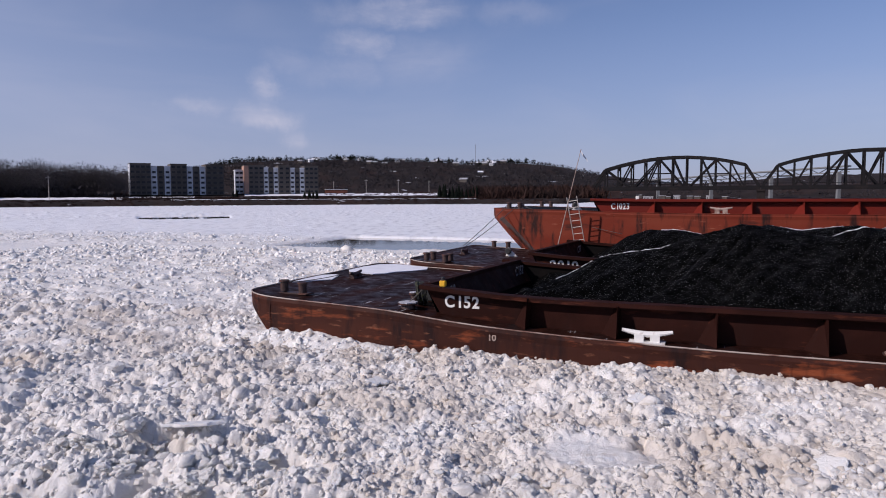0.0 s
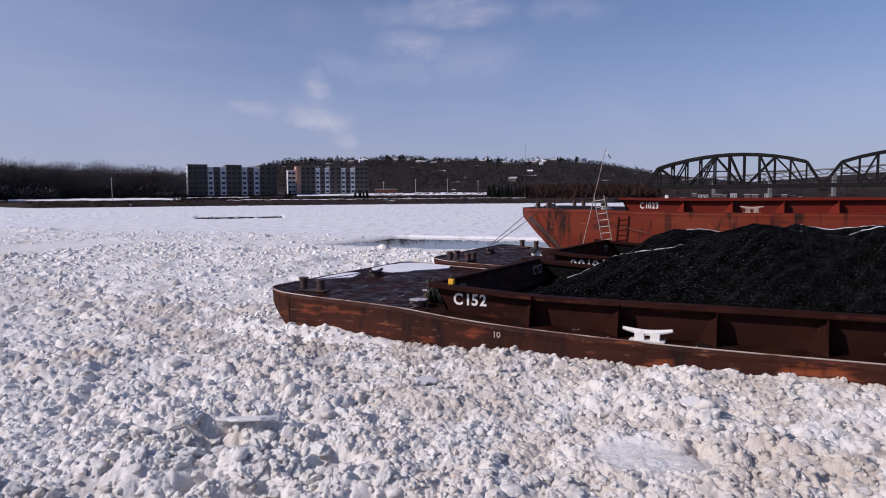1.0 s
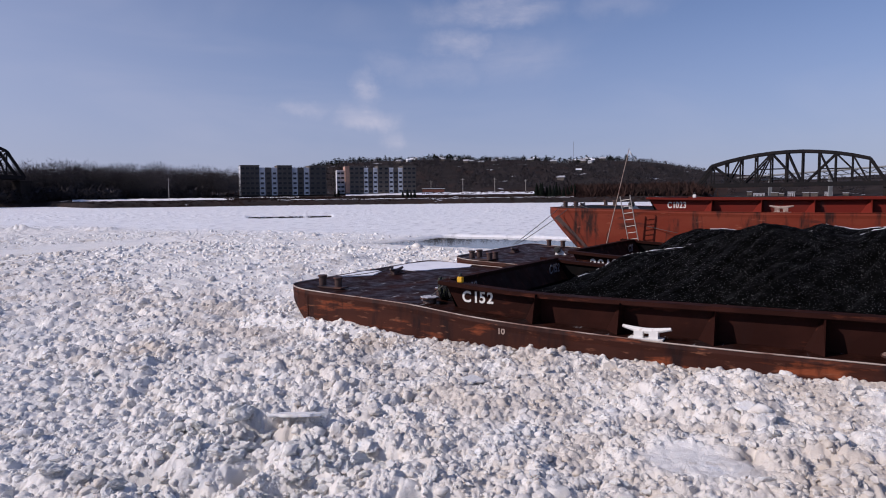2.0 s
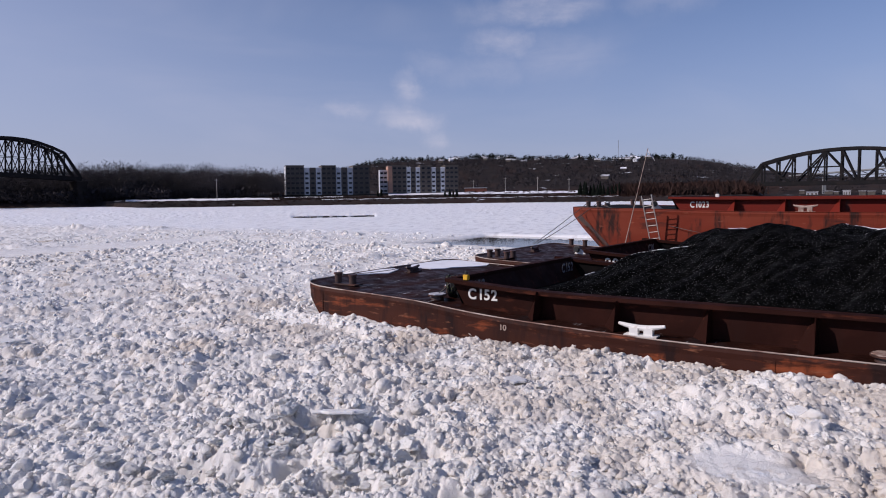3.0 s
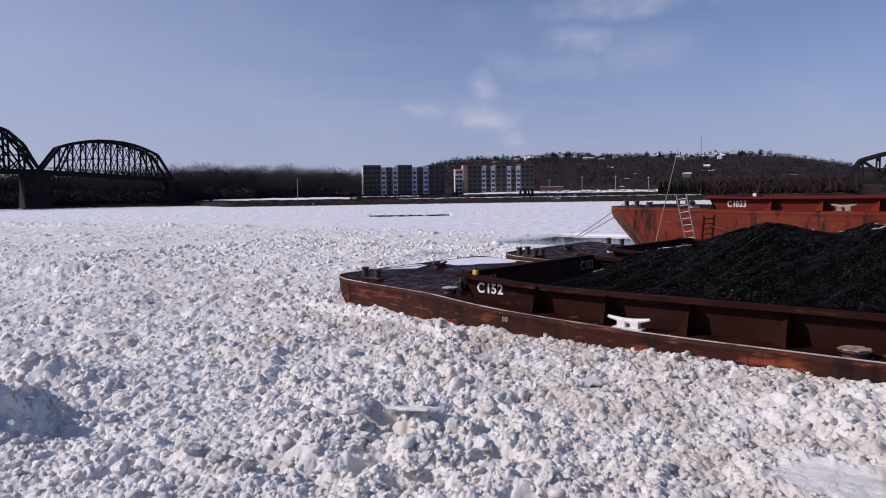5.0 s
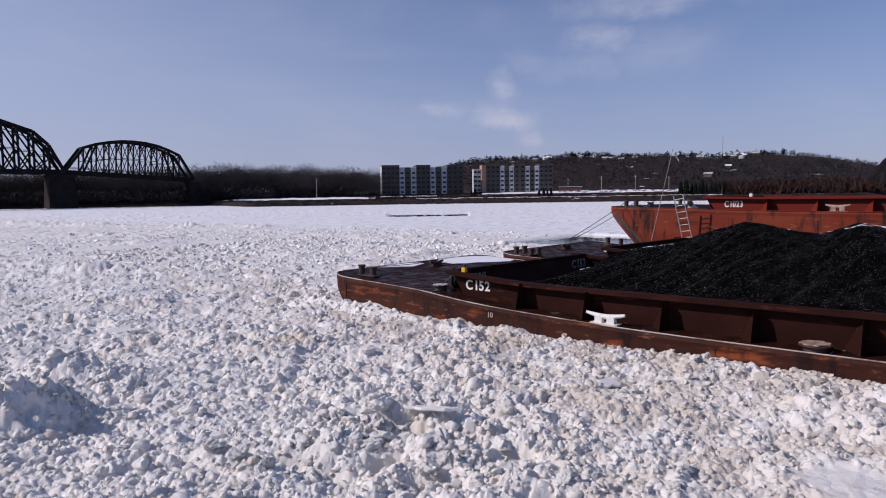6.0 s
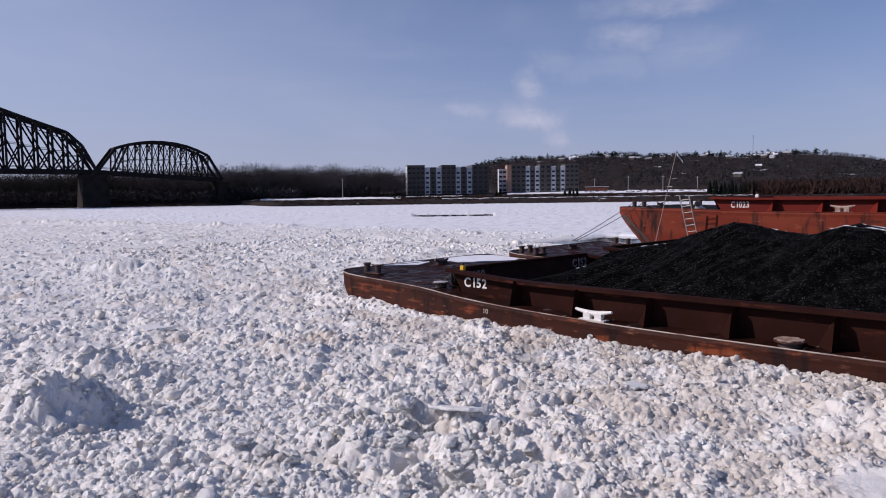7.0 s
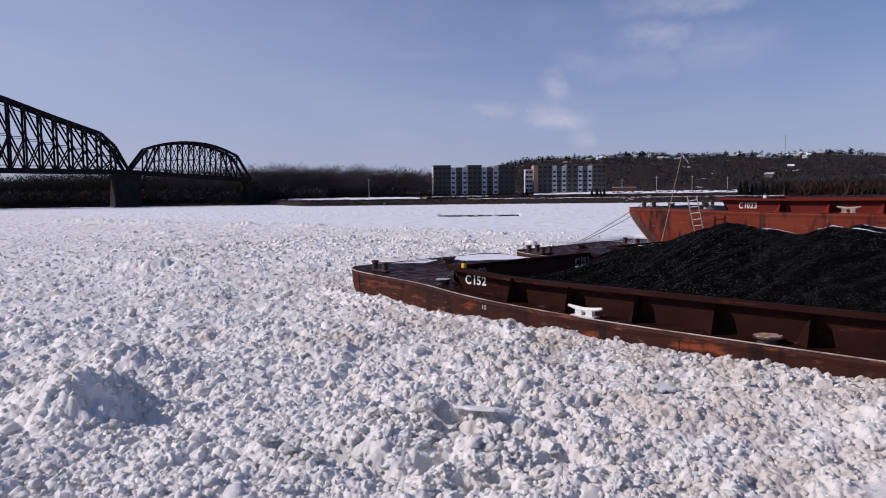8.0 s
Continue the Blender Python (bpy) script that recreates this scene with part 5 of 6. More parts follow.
def kevel(parent, x, y, z, length, mat, label, turn=0.0, h=0.25):
    """A two-horned mooring cleat."""
    s = Shape()
    n = 14
    for i in range(n):
        t0, t1 = -1 + 2 * i / n, -1 + 2 * (i + 1) / n
        def sec(t):
            r = 0.062 * (1 - 0.45 * abs(t) ** 1.5)
            return (t * length / 2, 0, h - 0.05 * math.cos(t * math.pi / 2) + 0.02 * abs(t)), r
        (p, r0), (q, r1) = sec(t0), sec(t1)
        s.tube([p, q], [r0, r1], 10, caps=True)
    for sx in (-1, 1):
        s.box((min(sx * 0.06, sx * 0.24), -0.075, 0.0), (max(sx * 0.06, sx * 0.24), 0.075, h - 0.05))
    s.box((-0.34, -0.13, 0), (0.34, 0.13, 0.03))
    o = part("kevel", s, mat, parent, label)
    o.matrix_basis = pose(x, y, z, 0, 0, turn)
    return o


def button(parent, x, y, z, r, h, top=True):
    o = part("deck_button", Shape().tube([(0, 0, 0), (0, 0, h * 0.75), (0, 0, h * 0.8), (0, 0, h)], [r * 0.72, r * 0.66, r * 0.98, r], 24), M["bitt"], parent, "low round deck button")
    o.location = (x, y, z)
    if top:
        s = Shape()
        ring = [(math.cos(a * math.tau / 20) * r * (0.9 + 0.1 * math.sin(a * 2.3)), math.sin(a * math.tau / 20) * r * (0.9 + 0.1 * math.sin(a * 2.3)), h + 0.002) for a in range(20)]
        s.prism(ring, (0, 0, 0.022))
        part("cap", s, M["kevel_dull"] if r > 0.26 else M["grey_snow"], o, "pale worn top", bevel=0.008)


READ = Matrix(((-1, 0, 0, 0), (0, 0, 1, 0), (0, 1, 0, 0), (0, 0, 0, 1)))      # letters that face port

# --- the near loaded barge
b1, dz1, tz1 = barge(10.5, -43.0, 0.66, 1.0, 5.6, 2.65, 5.92, 3.45, (0.93, 0.74), M["hull"], M["coaming"], M["deck"], M["hopper"], M["steel_edge"])
C1 = 13.35 + 3.96
on_tow(b1, 0, C1)
tagged(b1, "rust-brown loaded coal barge with a raked bow", "barge", "barges of the tow")
lettering("C152", 0.25, b1, Matrix.Translation((5.42, 3.306, 1.10)) @ READ, M["white_paint"], label="white painted hull number", stretch=0.95)
lettering("10", 0.13, b1, Matrix.Translation((4.2, 3.968, 0.55)) @ READ, M["kevel_dull"], label="pale draft mark")
lettering("C152", 0.26, b1, Matrix.Translation((5.22, -2.05, 1.2)) @ Matrix(((0, 0, -1, 0), (-1, 0, 0, 0), (0, 1, 0, 0), (0, 0, 0, 1))), M["grey_paint"], label="faded number inside the front coaming")
lettering("C152", 0.26, b1, Matrix.Translation((5.56, 3.1, 1.2)) @ Matrix(((0, 0, -1, 0), (-1, 0, 0, 0), (0, 1, 0, 0), (0, 0, 0, 1))), M["grey_paint"], label="faded number inside the front coaming")
for bx, by in ((9.75, 3.2), (9.22, 3.2)):
    bitt(b1, bx, by, dz1(bx) + 0.035)
bitt_base(b1, 9.48, 3.2, dz1(9.48), 0.95, 0.34)
kevel(b1, 9.6, -0.2, dz1(9.6), 0.7, M["bitt"], "dark double-horned kevel", 90, 0.16)
kevel(b1, 1.0, 3.74, dz1(1.0), 0.96, M["white_paint"], "white-painted steel kevel", 0.0, 0.215)
kevel(b1, -17, 3.74, dz1(-17), 0.96, M["white_paint"], "white-painted steel kevel", 0.0, 0.215)
button(b1, 6.3, 3.35, dz1(6.3), 0.24, 0.13)
button(b1, 6.6, 2.3, dz1(6.6), 0.14, 0.18)
button(b1, -3.25, 3.68, dz1(-3.25), 0.29, 0.13)

# --- the middle loaded barge
b2, dz2, tz2 = barge(9.75, -43.5, 0.80, 0.95, 5.6, 2.5, 5.4, 3.1, (0.93, 0.74), M["hull"], M["coaming"], M["deck"], M["hopper"], M["steel_edge"])
C2 = C1 + 7.95
on_tow(b2, 0, C2)
tagged(b2, "rust-brown loaded coal barge lashed between two others", "barge", "barges of the tow")
lettering("2010", 0.30, b2, Matrix.Translation((4.75, 3.306, 1.16)) @ READ, M["white_paint"], label="white painted hull number")
lettering("C20", 0.26, b2, Matrix.Translation((4.72, -1.7, 1.32)) @ Matrix(((0, 0, -1, 0), (-1, 0, 0, 0), (0, 1, 0, 0), (0, 0, 0, 1))), M["grey_paint"], label="faded number inside the front coaming")
for bx, by in ((9.05, 3.6), (8.35, 3.6), (9.0, 3.1), (8.35, 3.1), (8.75, -3.5), (8.1, -3.5)):
    bitt(b2, bx, by, dz2(bx) + 0.035)
bitt_base(b2, 8.82, 3.28, dz2(8.82), 1.0, 0.95)
bitt_base(b2, 8.8, -3.2, dz2(8.8), 0.95, 0.34)
kevel(b2, 8.9, 0.05, dz2(8.9), 0.7, M["bitt"], "dark double-horned kevel", 90, 0.16)

# --- the far empty barge, riding high
b3, dz3, tz3 = barge(9.05, -44.0, 2.82, 0.35, 5.2, 0.5, 4.62, 1.97, (0.66, 0.60), M["hull_red"], M["coaming_red"], M["hopper"], M["coaming_red"], M["hull_red"])
C3 = 29.17 + 3.96
on_tow(b3, 0, C3)
tagged(b3, "orange-red empty barge riding high in the water", "barge", "barges of the tow")
lettering("C1023", 0.25, b3, Matrix.Translation((3.8, 3.306, 3.02)) @ READ, M["white_paint"], label="white painted hull number", stretch=0.72)
for bx, by in ((8.35, 3.3), (7.85, 3.3), (8.35, -3.3), (7.85, -3.3)):
    bitt(b3, bx, by, dz3(bx) + 0.035)
bitt_base(b3, 8.1, 3.3, dz3(8.1), 0.95, 0.34)
bitt_base(b3, 8.1, -3.3, dz3(8.1), 0.95, 0.34)
kevel(b3, 8.6, 0.0, dz3(8.6), 0.7, M["bitt"], "dark double-horned kevel", 90, 0.16)
kevel(b3, -0.6, 3.74, dz3(-0.6), 0.85, M["kevel_dull"], "pale weathered kevel")


def coal_heap(knots, x0, x1, edge, half, seed, shift):
    """A long heap with a waving ridge and furrows down its slopes; x forward, y to port."""
    xs = np.concatenate([np.arange(x1, -12, -0.055), np.arange(-12, x0, -0.4)])
    ys = np.linspace(half, -half, 110)
    X, Y = np.meshgrid(xs, ys, indexing="ij")
    kx, kz = zip(*knots)
    ridge = np.interp(-X, [-k for k in kx], kz)
    tail = kz[-1] + (0.03 + 0.13 * np.sin((X - kx[-1]) * 1.7) + 0.07 * np.sin((X - kx[-1]) * 3.9)) * smooth01((kx[-1] - X) / 1.0)
    ridge = np.where(X < kx[-1], tail, ridge)
    yc = shift + 0.3 * (fbm(X * 0.5, Y * 0, seed, 2) - 0.4)
    t = np.abs(Y - yc) / np.where(Y > yc, half - yc, half + yc)
    z = edge + (ridge - edge) * np.clip(1 - t ** 1.12, 0, 1)
    z = np.where(X > kx[0], np.maximum(edge - 0.55, z - 0.6 * (X - kx[0])), z)
    slope = np.clip(t * (1 - t) * 4, 0, 1)
    side = np.where(Y > yc, 0.55, -0.3)
    run = X - side * (Y - yc)                         # gullies lean forward as they fall
    broad = value_noise(run * 1.25, Y * 0.25, seed + 3)
    gully = np.abs(value_noise(run * 2.3, Y * 0.35, seed + 4) * 2 - 1)
    z = z + slope * (0.34 * (broad - 0.5) + 0.24 * (gully - 0.45) + 0.10 * (value_noise(run * 6, Y * 0.6, seed + 5) - 0.5))
    z = z + 0.05 * (fbm(X * 5, Y * 5, seed + 7, 3) - 0.45) + 0.025 * (fbm(X * 22, Y * 22, seed + 9, 2) - 0.4)
    me = big_mesh("coal_heap", np.stack([X.ravel(), Y.ravel(), z.ravel()], 1), grid_quads(*X.shape), M["coal"])
    ob = new("coal_heap", me)
    return ob, (xs, ys, z, yc)


def ridge_snow(data, x_hi, x_lo, seed):
    """A thin broken line of snow along the far side of the heap's ridge."""
    xs, ys, z, yc = data
    s = Shape()
    pts, rad = [], []
    for i in range(0, len(xs)):
        if not x_lo < xs[i] < x_hi:
            continue
        row = z[i]
        j = int(np.argmax(row))
        j = min(j + 2, len(ys) - 1)
        gap = float(value_noise(np.array(xs[i] * 1.3), np.array(0.3), seed))
        pts.append((xs[i], ys[j], row[j] + 0.012))
        rad.append(0.004 + 0.013 * gap)
    return s.tube(pts, rad, 6).mesh("snow_line", M["snow"], smooth=True)


heap1, d1 = coal_heap([(4.45, 1.05), (3.9, 1.25), (3.3, 1.52), (2.5, 2.02), (1.9, 2.14), (1.0, 2.28), (0.1, 2.63), (-0.8, 2.9), (-1.3, 2.84), (-2.1, 2.68), (-2.7, 2.64), (-3.3, 2.86), (-3.9, 2.79), (-4.5, 2.72)], -40.5, 5.4, 1.22, 3.24, 3, 0.0)
on_tow(heap1, 0, C1)
tagged(heap1, "heaped black coal filling a barge's hold", "coal", "coal heaps", kind="stuff")
snow1 = new("snow_line", ridge_snow(d1, 3.5, -11.5, 2))
on_tow(snow1, 0, C1)
tagged(snow1, "thin line of snow along the coal's ridge", "snow")
heap2, d2 = coal_heap([(3.9, 1.2), (3.3, 1.65), (2.6, 2.12), (1.85, 2.38), (0.7, 2.36), (-0.4, 2.1), (-1.2, 2.3), (-2, 2.6), (-3, 2.4), (-4.5, 2.6)], -41, 4.9, 1.3, 3.24, 8, 0.0)
on_tow(heap2, 0, C2)
tagged(heap2, "heaped black coal filling a barge's hold", "coal", "coal heaps", kind="stuff")
snow2 = new("snow_line", ridge_snow(d2, 2.9, -11.5, 6))
on_tow(snow2, 0, C2)
tagged(snow2, "thin line of snow along the coal's ridge", "snow")


def ladder():
    ob = new("ladder")
    length, wide = 2.35, 0.42
    for y in (0, wide):
        part("rail", Shape().box((-0.03, y - 0.014, 0), (0.03, y + 0.014, length)), M["aluminium"], ob)
    for i in range(8):
        part("rung", Shape().tube([(0, 0.014, 0.18 + i * 0.285), (0, wide - 0.014, 0.18 + i * 0.285)], 0.017, 8), M["aluminium"], ob)
    return tagged(ob, "weathered aluminium ladder leaning on the high barge", "ladder")


lad = on_tow(ladder(), 5.1, 28.75, 1.25)
lad.matrix_basis = lad.matrix_basis @ pose(0, 0, 0, 0, 0, 90) @ pose(0, 0, 0, 0, 12, 0) @ pose(0, 0, 0, 8, 0, 0)


def flagpole():
    ob = new("flagpole")
    part("pole", Shape().tube([(0, 0, 0), (0, 0, 4.25)], [0.022, 0.012], 8), M["kevel_dull"], ob)
    s = Shape()
    n, pts = 7, []
    for i in range(n):
        t = i / (n - 1)
        pts.append((-0.02 - 0.3 * t, 0.05 * math.sin(t * 6), 4.2 - 0.3 * t))
    for i, (x, y, z) in enumerate(pts):
        w = 0.11 * (1 - 0.35 * i / n)
        s.v += [(x, y, z), (x - 0.04, y + 0.01, z - w), (x, y + 0.006, z), (x - 0.04, y + 0.016, z - w)]
        if i:
            p, q = 4 * i - 4, 4 * i
            s.f += [(p, q, q + 1, p + 1), (p + 3, q + 3, q + 2, p + 2)]
    part("flag", s, M["cloth"], ob, "small tattered white flag")
    return tagged(ob, "thin leaning pole with a small white flag", "flagpole")


fp = on_tow(flagpole(), 5.35, 25.6, 1.2)
fp.matrix_basis = fp.matrix_basis @ pose(0, 0, 0, 0, -13, 0)


def cable(name, a, b, sag, r, mat, label):
    """A slack line between two places given as along, across, height."""
    a, b = place(*a), place(*b)
    pts = [a.lerp(b, t / 12) - Vector((0, 0, sag * 4 * (t / 12) * (1 - t / 12))) for t in range(13)]
    base = pts[0].copy()
    ob = new(name, Shape().tube([p - base for p in pts], r, 6).mesh(name, mat, smooth=True))
    ob.matrix_basis = Matrix.Translation(base)
    TOW.append(ob)
    return tagged(ob, label, "cable", "mooring lines of the tow")


cable("mooring_cable", (8.95, 25.2, 1.62), (8.35, 29.9, 3.3), 0.05, 0.014, M["rope"], "steel lashing cable between two barges")
cable("mooring_cable", (8.9, 25.4, 1.62), (7.85, 29.9, 3.3), 0.08, 0.014, M["rope"], "steel lashing cable between two barges")
cable("mooring_cable", (9.75, 14.1, 1.45), (9.75, 17.45, 1.36), 0.05, 0.011, M["rope"], "steel lashing cable across the foredeck")
cable("mooring_cable", (7.85, 29.9, 3.2), (3.2, 28.9, 2.0), 0.1, 0.011, M["rope"], "steel lashing cable along the red hull")
cable("mooring_cable", (6.3, 14.0, 1.15), (5.9, 14.3, 1.62), 0.02, 0.012, M["rope"], "steel lashing cable up to the coaming")


def coil():
    ob = new("hawser_coil")
    s = Shape()
    rng = random.Random(3)
    for k in range(7):
        r = 0.24 + 0.04 * rng.random()
        tilt = rng.uniform(-0.3, 0.3)
        s.tube([(0.03 * k - 0.1 + 0.04 * math.sin(a * math.tau / 18), math.cos(a * math.tau / 18) * r, 0.24 + math.sin(a * math.tau / 18) * r + tilt * 0.05) for a in range(19)], 0.024, 6)
    part("rope_loops", s, M["rope_green"], ob, "green and black hawser loops")
    return tagged(ob, "coiled green-black hawser hung at the coaming's corner", "rope")


on_tow(coil(), 6.25, 14.6, 1.05, 20)


def deck_snow(name, outline, z_of, across, label):
    """A thin sheet of snow on a deck, from its outline in barge metres."""
    s = Shape()
    n = len(outline)
    top = [(x, y, z_of(x) + 0.03) for x, y in outline]
    low = [(x, y, z_of(x) + 0.006) for x, y in outline]
    s.v += top + low
    s.f += [tuple(range(n)), tuple(range(n, 2 * n))[::-1]] + [(i, n + i, n + (i + 1) % n, (i + 1) % n) for i in range(n)]
    ob = new(name, s.mesh(name, M["snow"]))
    on_tow(ob, 0, across)
    return tagged(ob, label, "snow")


deck_snow("deck_snow", [(10.36, 1.95), (10.2, 1.6), (10.05, 1.2), (9.85, 0.75), (9.95, 0.4), (10.1, -0.1), (10.25, -0.1), (10.42, 0.3), (10.42, 1.2)], dz1, C1, "strip of white snow along the barge's bow")
deck_snow("deck_snow", [(10.05, -0.7), (9.8, -1.0), (9.5, -1.1), (9.25, -1.5), (9.2, -2.0), (8.8, -2.7), (8.6, -3.3), (8.8, -3.85), (9.5, -3.9), (10.0, -3.7), (10.3, -3.2), (10.42, -2.2), (10.38, -1.2)], dz1, C1, "sheet of white snow on the barge's wet foredeck")


def winch():
    ob = new("deck_ratchet")
    part("bracket", Shape().prism([(0.2, 0, 0), (-0.28, 0, 0), (0.1, 0, 0.36)], (0, 0.06, 0)), M["white_paint"], ob, "white triangular bracket", bevel=0.01)
    part("drum", Shape().tube([(0.08, -0.16, 0.22), (0.08, 0.22, 0.22)], 0.10, 16), M["black"], ob)
    part("cable_turns", Shape().tube([(0.08, -0.05, 0.22), (0.08, 0.15, 0.22)], 0.13, 16), M["rope"], ob)
    return tagged(ob, "white-braced ratchet winch with wound cable", "winch", "deck winches of the tow")


on_tow(winch(), 7.1, 25.6, dz2(7.1))
on_tow(winch(), 5.35, 30.2, dz3(5.35), 25)


def lantern(paint, look_, label):
    ob = new("signal_lantern")
    part("case", Shape().box((-0.07, -0.055, 0), (0.07, 0.055, 0.14)), paint, ob, look_, bevel=0.015)
    part("lens", Shape().tube([(0, 0, 0.14), (0, 0, 0.2), (0, 0, 0.22)], [0.045, 0.045, 0.03], 14), M["black"], ob, "dark round lens")
    return tagged(ob, label, "lantern")


on_tow(lantern(M["yellow"], "yellow plastic case", "yellow battery lantern on the coaming rail"), 5.45, 13.98, tz1(5.45) + 0.01, 0)
on_tow(lantern(M["white_paint"], "white case", "small white lantern on the red coaming rail"), 2.7, 29.8, tz3(2.7) + 0.01, 0)


def battery_box():
    ob = new("battery_box")
    part("case", Shape().box((-0.2, -0.17, 0), (0.2, 0.17, 0.3)), M["black"], ob, bevel=0.02)
    part("lid", Shape().box((-0.22, -0.19, 0.3), (0.22, 0.19, 0.35)), M["black"], ob, bevel=0.012)
    return tagged(ob, "black battery box before the coaming", "box")


on_tow(battery_box(), 6.2, 15.3, dz1(6.2) + 0.006)
for k, (xa, za, xb, zb) in enumerate(((8.55, 2.65, 7.0, 1.1), (7.6, 2.75, 5.4, 1.0), (8.2, 2.2, 6.6, 0.6))):
    part("rubbing_strake", Shape().beam((xa, 3.965, za), (xb, 3.965, zb), 0.03, 0.09 if k else 0.2), M["hull_red"] if k else M["bitt"], b3)
part("foot_rail", Shape().tube([(8.4, 3.9, 3.02), (4.4, 3.9, 2.9)], 0.02, 6), M["bitt"], b3)

# ---------------------------------------------------------------- loose ice along the water


def chunk_shapes(n, seed, fine):
    """Knobbly blocks of broken ice of unit size, some angular, some worn round."""
    rng = np.random.default_rng(seed)
    out = []
    for k in range(n):
        bm = bmesh.new()
        bmesh.ops.create_icosphere(bm, subdivisions=fine, radius=0.5)
        dims = Vector((1, rng.uniform(0.6, 1.0), rng.uniform(0.4, 0.8)))
        cuts = [(Vector(rng.normal(size=3)).normalized(), rng.uniform(0.2, 0.42)) for _ in range(8 if k % 2 else 4)]
        shift = Vector(rng.uniform(0, 50, 3))
        for v in bm.verts:
            p = v.co.copy()
            for nrm, d in cuts:
                over = p.dot(nrm) - d
                if over > 0:
                    p -= nrm * over * 0.95
            near, fine_ = noise.voronoi(p * 4.0 + shift)[0][0], noise.voronoi(p * 9.0 + shift)[0][0]
            p *= 1.12 + 0.28 * noise.noise(p * 2.5 + shift) - 0.42 * near ** 1.6 - 0.3 * fine_ ** 1.6 + 0.16 * noise.noise(p * 14.0 + shift) + rng.uniform(-0.025, 0.025)
            v.co = Vector((p.x * dims.x, p.y * dims.y, p.z * dims.z))
        me = bpy.data.meshes.new("ice_block")
        bm.to_mesh(me)
        bm.free()
        v = np.array([p.co[:] for p in me.vertices])
        f = np.array([p.vertices[:] for p in me.polygons])
        me.polygons.foreach_set("use_smooth", [True] * len(f))
        me.materials.append(M["ice_chunk"])
        out.append((me, v, f))
    return out


BLOCKS = chunk_shapes(9, 33, 4)
MIDDLE = chunk_shapes(9, 57, 3)


def crumb_kinds(rng, n, fine):
    """Rounded, knobbly crumbs of unit size: fine ones for near by, plain ones for farther off."""
    kinds = []
    for k in range(n):
        bm = bmesh.new()
        bmesh.ops.create_icosphere(bm, subdivisions=2 if fine else 1, radius=0.5)
        dims = Vector((1, rng.uniform(0.6, 0.95), rng.uniform(0.5, 0.85)))
        cuts = [(Vector(rng.normal(size=3)).normalized(), rng.uniform(0.24, 0.42)) for _ in range(4)]
        shift = Vector(rng.uniform(0, 50, 3))
        for v in bm.verts:
            p = v.co.copy()
            for nrm, d in cuts:
                p -= nrm * max(0.0, p.dot(nrm) - d)
            p *= 1.1 + 0.5 * noise.noise(p * 2.6 + shift) + 0.45 * noise.noise(p * 6.0 + shift) + rng.uniform(-0.13, 0.13)
            v.co = Vector((p.x * dims.x, p.y * dims.y, p.z * dims.z))
        bm.verts.index_update()
        kinds.append((np.array([v.co[:] for v in bm.verts]), np.array([[v.index for v in f.verts] for f in bm.faces])))
        bm.free()
    return kinds


def crumb_mesh(name, x, y, z, size, rng, fine=False):
    """Crumbs of ice at the given places, joined into one mesh."""
    kinds = crumb_kinds(rng, 24, fine)
    which = rng.integers(len(kinds), size=len(x))
    vs, fs, base = [], [], 0
    for k, (v, f) in enumerate(kinds):
        m = np.flatnonzero(which == k)
        a, b = rng.uniform(0, math.tau, len(m)), rng.uniform(-0.9, 0.9, len(m))
        ca, sa, cb, sb = (q[:, None] for q in (np.cos(a), np.sin(a), np.cos(b), np.sin(b)))
        px, py, pz = v[:, 0][None], v[:, 1][None] * cb - v[:, 2][None] * sb, v[:, 1][None] * sb + v[:, 2][None] * cb
        s = size[m][:, None]
        lift = z[m][:, None] + s * rng.uniform(-0.34, 0.1, (len(m), 1))
        vs.append(np.stack([x[m][:, None] + s * (px * ca - py * sa), y[m][:, None] + s * (px * sa + py * ca), lift + s * pz], 2).reshape(-1, 3))
        fs.append((f[None] + (np.arange(len(m)) * len(v))[:, None, None] + base).reshape(-1, 3))
        base += len(m) * len(v)
    me = big_mesh(name, np.concatenate(vs), np.concatenate(fs), M["ice_chunk"], smooth=True)
    total = len(me.polygons)
    me.polygons.foreach_set("use_smooth", np.arange(total) > total * (0.5 if fine else 0.2))     # some sharp-edged, some worn round
    return me


def on_jam(x, y):
    """True where the still ice lies open, clear of the tow's way and of the flat pan."""
    al, ac = x * FWD[0] + y * FWD[1], x * OFF[0] + y * OFF[1]
    tow = (ac > 16.2) & (al < 20) | (ac > 17.8) & (al < 52) & (ac < 41)
    pan = (x - 1.95) ** 2 / 0.7 + (y - 8.5) ** 2 / 0.3 < 1
    return ~tow & ~pan & (ac < 51)


def random_turn(rng):
    return Euler((rng.uniform(-0.6, 0.6), rng.uniform(-0.6, 0.6), rng.uniform(0, 6.28))).to_matrix()


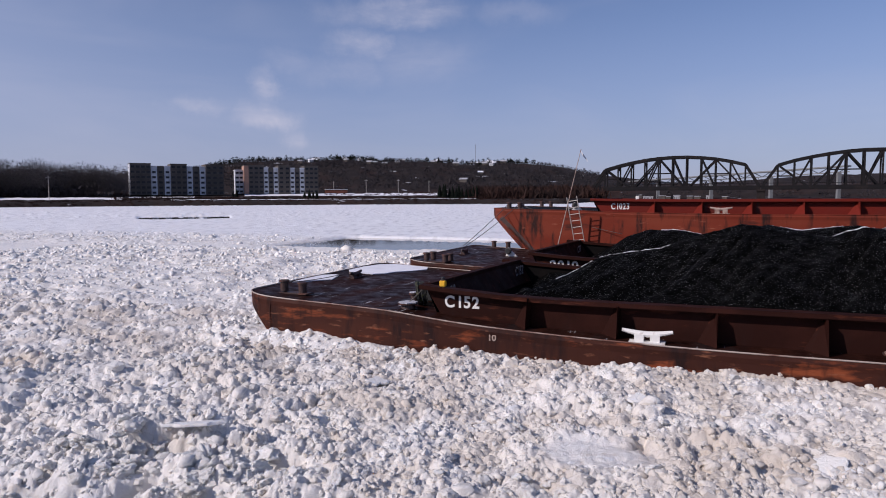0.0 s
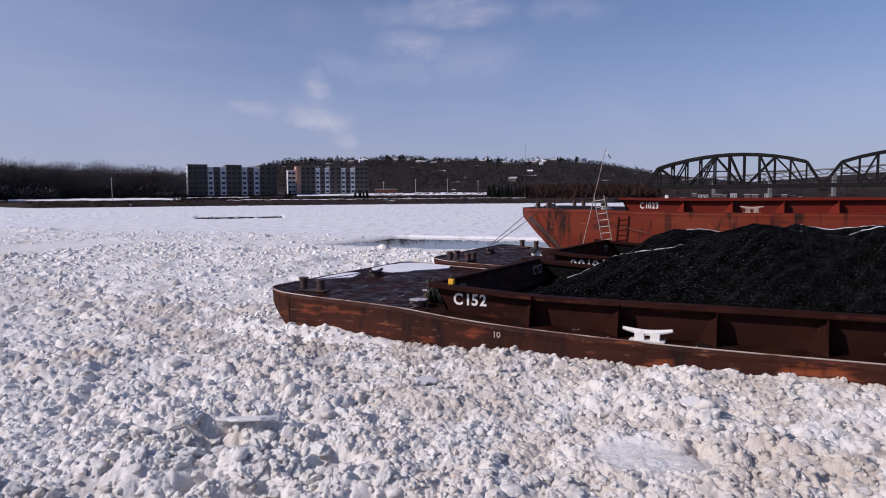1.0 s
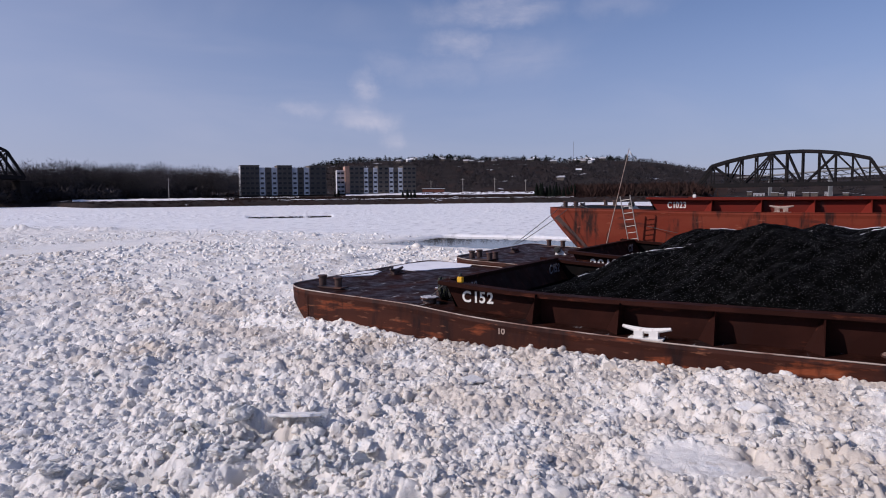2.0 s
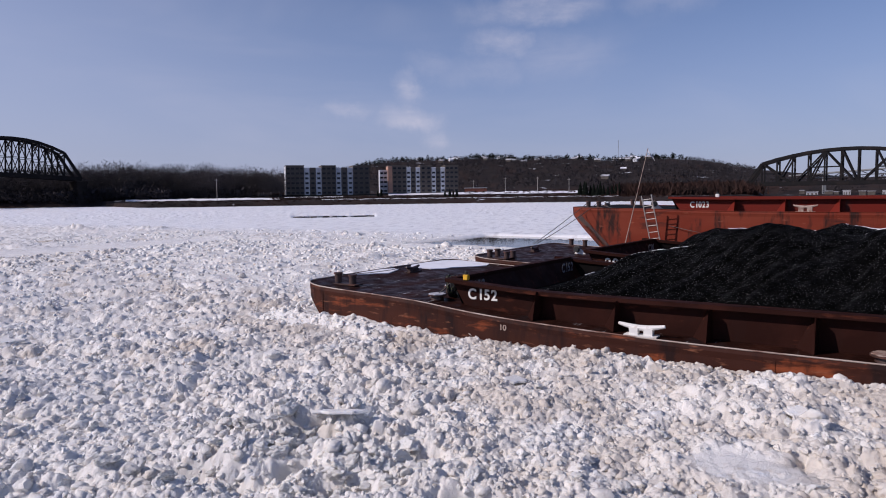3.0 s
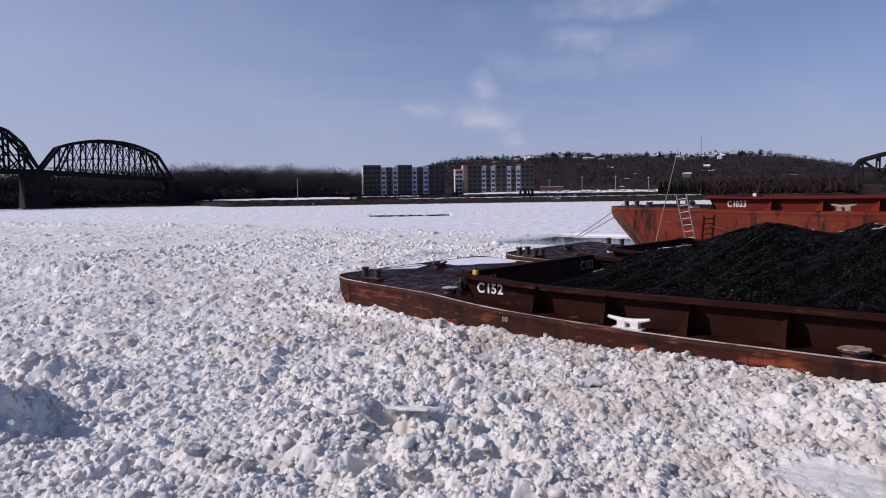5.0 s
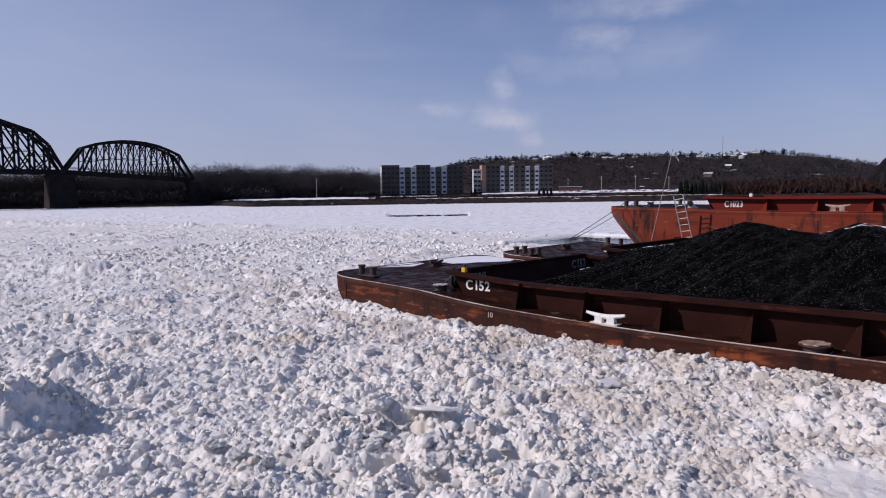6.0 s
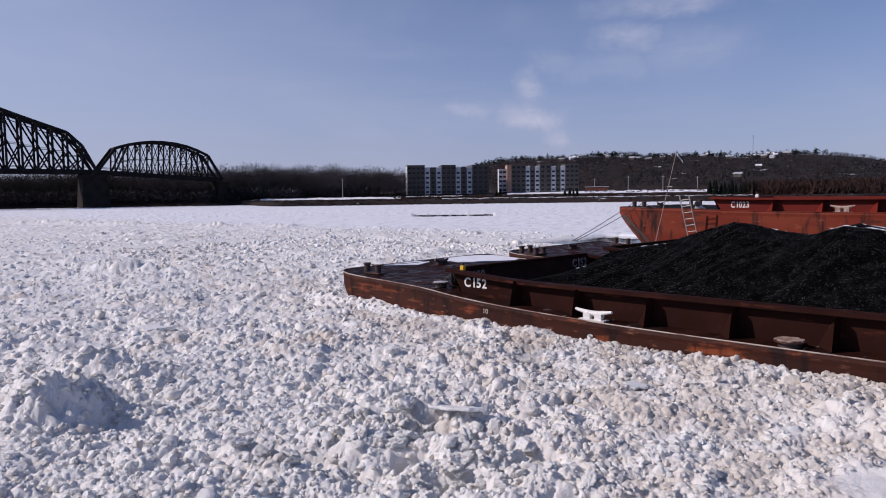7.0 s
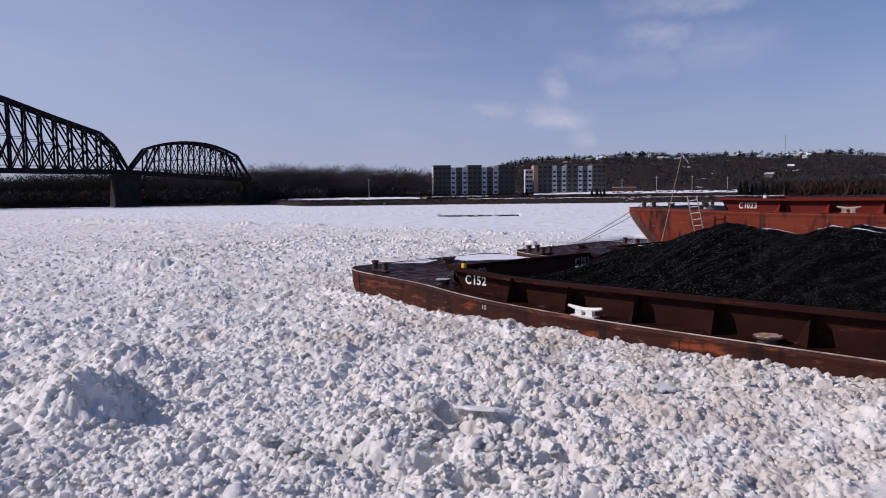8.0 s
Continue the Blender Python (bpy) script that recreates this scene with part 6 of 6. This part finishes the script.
def loose_ice():
    rng = np.random.default_rng(77)
    picked = 0
    spots = []
    for cx, cy, n_blocks, spread, lo, hi in ((-4.3, 8.6, 30, 0.55, 0.18, 0.42), (-3.1, 8.0, 34, 0.6, 0.18, 0.42), (-4.5, 7.0, 26, 0.6, 0.16, 0.4), (-2.3, 7.5, 20, 0.6, 0.16, 0.36),
                                             (-9.3, 7.7, 70, 0.65, 0.08, 0.22), (-11.0, 9.4, 20, 0.6, 0.12, 0.28), (-9.4, 6.7, 14, 0.4, 0.14, 0.3), (0.4, 7.6, 14, 0.9, 0.14, 0.28)):
        for _ in range(n_blocks):
            spots.append((cx + rng.normal() * spread, cy + rng.normal() * spread * 0.5, rng.uniform(lo, hi)))
    while len(spots) < 340:
        az = math.radians(rng.uniform(-58, 34))
        r = rng.uniform(7.5, 15)
        spots.append((r * math.sin(az), r * math.cos(az), rng.uniform(0.14, 0.32)))
    arr = np.array(spots)
    ok = on_jam(arr[:, 0], arr[:, 1])
    arr = arr[ok]
    zs = river_height(arr[:, 0], arr[:, 1])
    for rank, (x, y, size) in enumerate(arr):
        me, v, f = (BLOCKS if size > 0.26 else MIDDLE)[int(rng.integers(9))]
        ob = new("ice_block", me)
        ob.parent = ice
        ob.matrix_basis = Matrix.Translation((x, y, max(zs[rank], 0.0) + size * 0.05)) @ random_turn(rng).to_4x4() @ Matrix.Scale(size, 4)
    # crumbs that cover the jam, larger farther out
    for name, n, lo, hi, small, grow, fine in (("loose_ice", 12000, 7.2, 16.0, 0.058, 0.0024, True), ("distant_loose_ice", 24000, 16.0, 75.0, 0.07, 0.0016, False)):
        az = np.radians(rng.uniform(-59, 35.5, n))
        r = lo * (hi / lo) ** rng.uniform(size=n)
        x, y = r * np.sin(az), r * np.cos(az)
        size = (small + grow * r) * np.exp(rng.normal(size=n) * 0.42)
        z = river_height(x, y)
        ok = on_jam(x, y) & (z > 0.03)
        tagged(new(name, crumb_mesh(name, x[ok], y[ok], z[ok], size[ok], rng, fine)), "loose crumbs of broken ice covering the jam", "ice", kind="stuff")



loose_ice()


def drifting_blocks():
    rng = np.random.default_rng(5)
    n = 9000
    x, y = 9.3 + 33 * rng.uniform(size=n) ** 1.3, 15.6 + 22 * rng.uniform(size=n) ** 1.2
    z = raft_height(x, y)
    ok = z > 0.02
    size = (0.1 + 0.0027 * (x + y - 25)) * np.exp(rng.normal(size=n) * 0.45)
    me = crumb_mesh("drifting_blocks", x[ok], -y[ok], z[ok], size[ok], rng)
    return tagged(new("drifting_blocks", me), "loose ice blocks riding on the drifting raft", "ice", kind="stuff")


blocks = drifting_blocks()


def bow_crumbs():
    rng = np.random.default_rng(15)
    n = 2600
    x, y = rng.uniform(4.5, 13.0, n), rng.uniform(11.8, 17.5, n)
    z = bow_height(x, y)
    ok = (z > 0.12) & ~((y > 13.3) & (x < 10.4))
    size = 0.11 * np.exp(rng.normal(size=n) * 0.45)
    return tagged(new("bow_crumbs", crumb_mesh("bow_crumbs", x[ok], -y[ok], z[ok], size[ok], rng, True)), "loose ice blocks heaped up against the bow", "ice", kind="stuff")


bow_loose = bow_crumbs()


def slabs():
    """The few large plates of ice that lie on the rubble."""
    rng = random.Random(9)
    for x, y, lx, ly, th, up, turn, tx, ty, lab in (
            (-3.35, 8.8, 0.95, 0.26, 0.045, 0.05, 4, -9, -2, "clear flat slab of ice lying on the rubble"),
            (4.75, 8.1, 0.62, 0.40, 0.045, 0.03, -15, 26, -8, "clear flat slab of ice tilted out of the rubble"),
            (-13.2, 12.95, 1.0, 0.55, 0.06, 0.05, 10, 5, 2, "pale flat slab of ice on the rubble"),
            (-1.2, 11.9, 0.55, 0.3, 0.04, 0.03, 30, 14, 5, "pale flat slab of ice on the rubble"),
            (3.1, 10.4, 0.5, 0.3, 0.04, 0.03, -20, 18, 5, "pale flat slab of ice on the rubble")):
        n = 17
        ring = []
        for k in range(n):
            a = k * math.tau / n
            r = rng.uniform(0.62, 1.15)
            ring.append((math.cos(a) * lx / 2 * r, math.sin(a) * ly / 2 * r, 0))
        s = Shape().prism(ring, (0, 0, th))
        ob = new("ice_slab", s.mesh("ice_slab", M["ice_chunk"], 0.01))
        z = float(river_height(np.array([x]), np.array([y]))[0])
        ob.matrix_basis = pose(x, y, max(z, 0.14) + up, tx, ty, turn)
        tagged(ob, lab, "ice", "slabs of ice")


slabs()

# ---------------------------------------------------------------- what moves
HEADING = Vector((-0.9186, 0.3951, 0.0)).normalized()
RUN = [(0.0, 0.0, 0.0), (1.0, 1.01, -0.018), (2.0, 2.03, -0.04), (3.0, 3.06, -0.056), (4.0, 4.08, -0.068), (5.0, 5.11, -0.068), (6.0, 6.14, -0.068), (7.0, 7.14, -0.072), (8.0, 8.13, -0.066)]


def motions():
    for ob in TOW:
        base = ob.matrix_basis.copy()
        walk(ob, [(t, Matrix.Translation(HEADING * s + Vector((0, 0, z))) @ base) for t, s, z in RUN])
    for ob in (raft, blocks, bow_ice, bow_loose):
        base = Matrix.Rotation(AXIS, 4, "Z")
        walk(ob, [(t, Matrix.Translation(HEADING * s) @ base) for t, s, z in RUN])


motions()
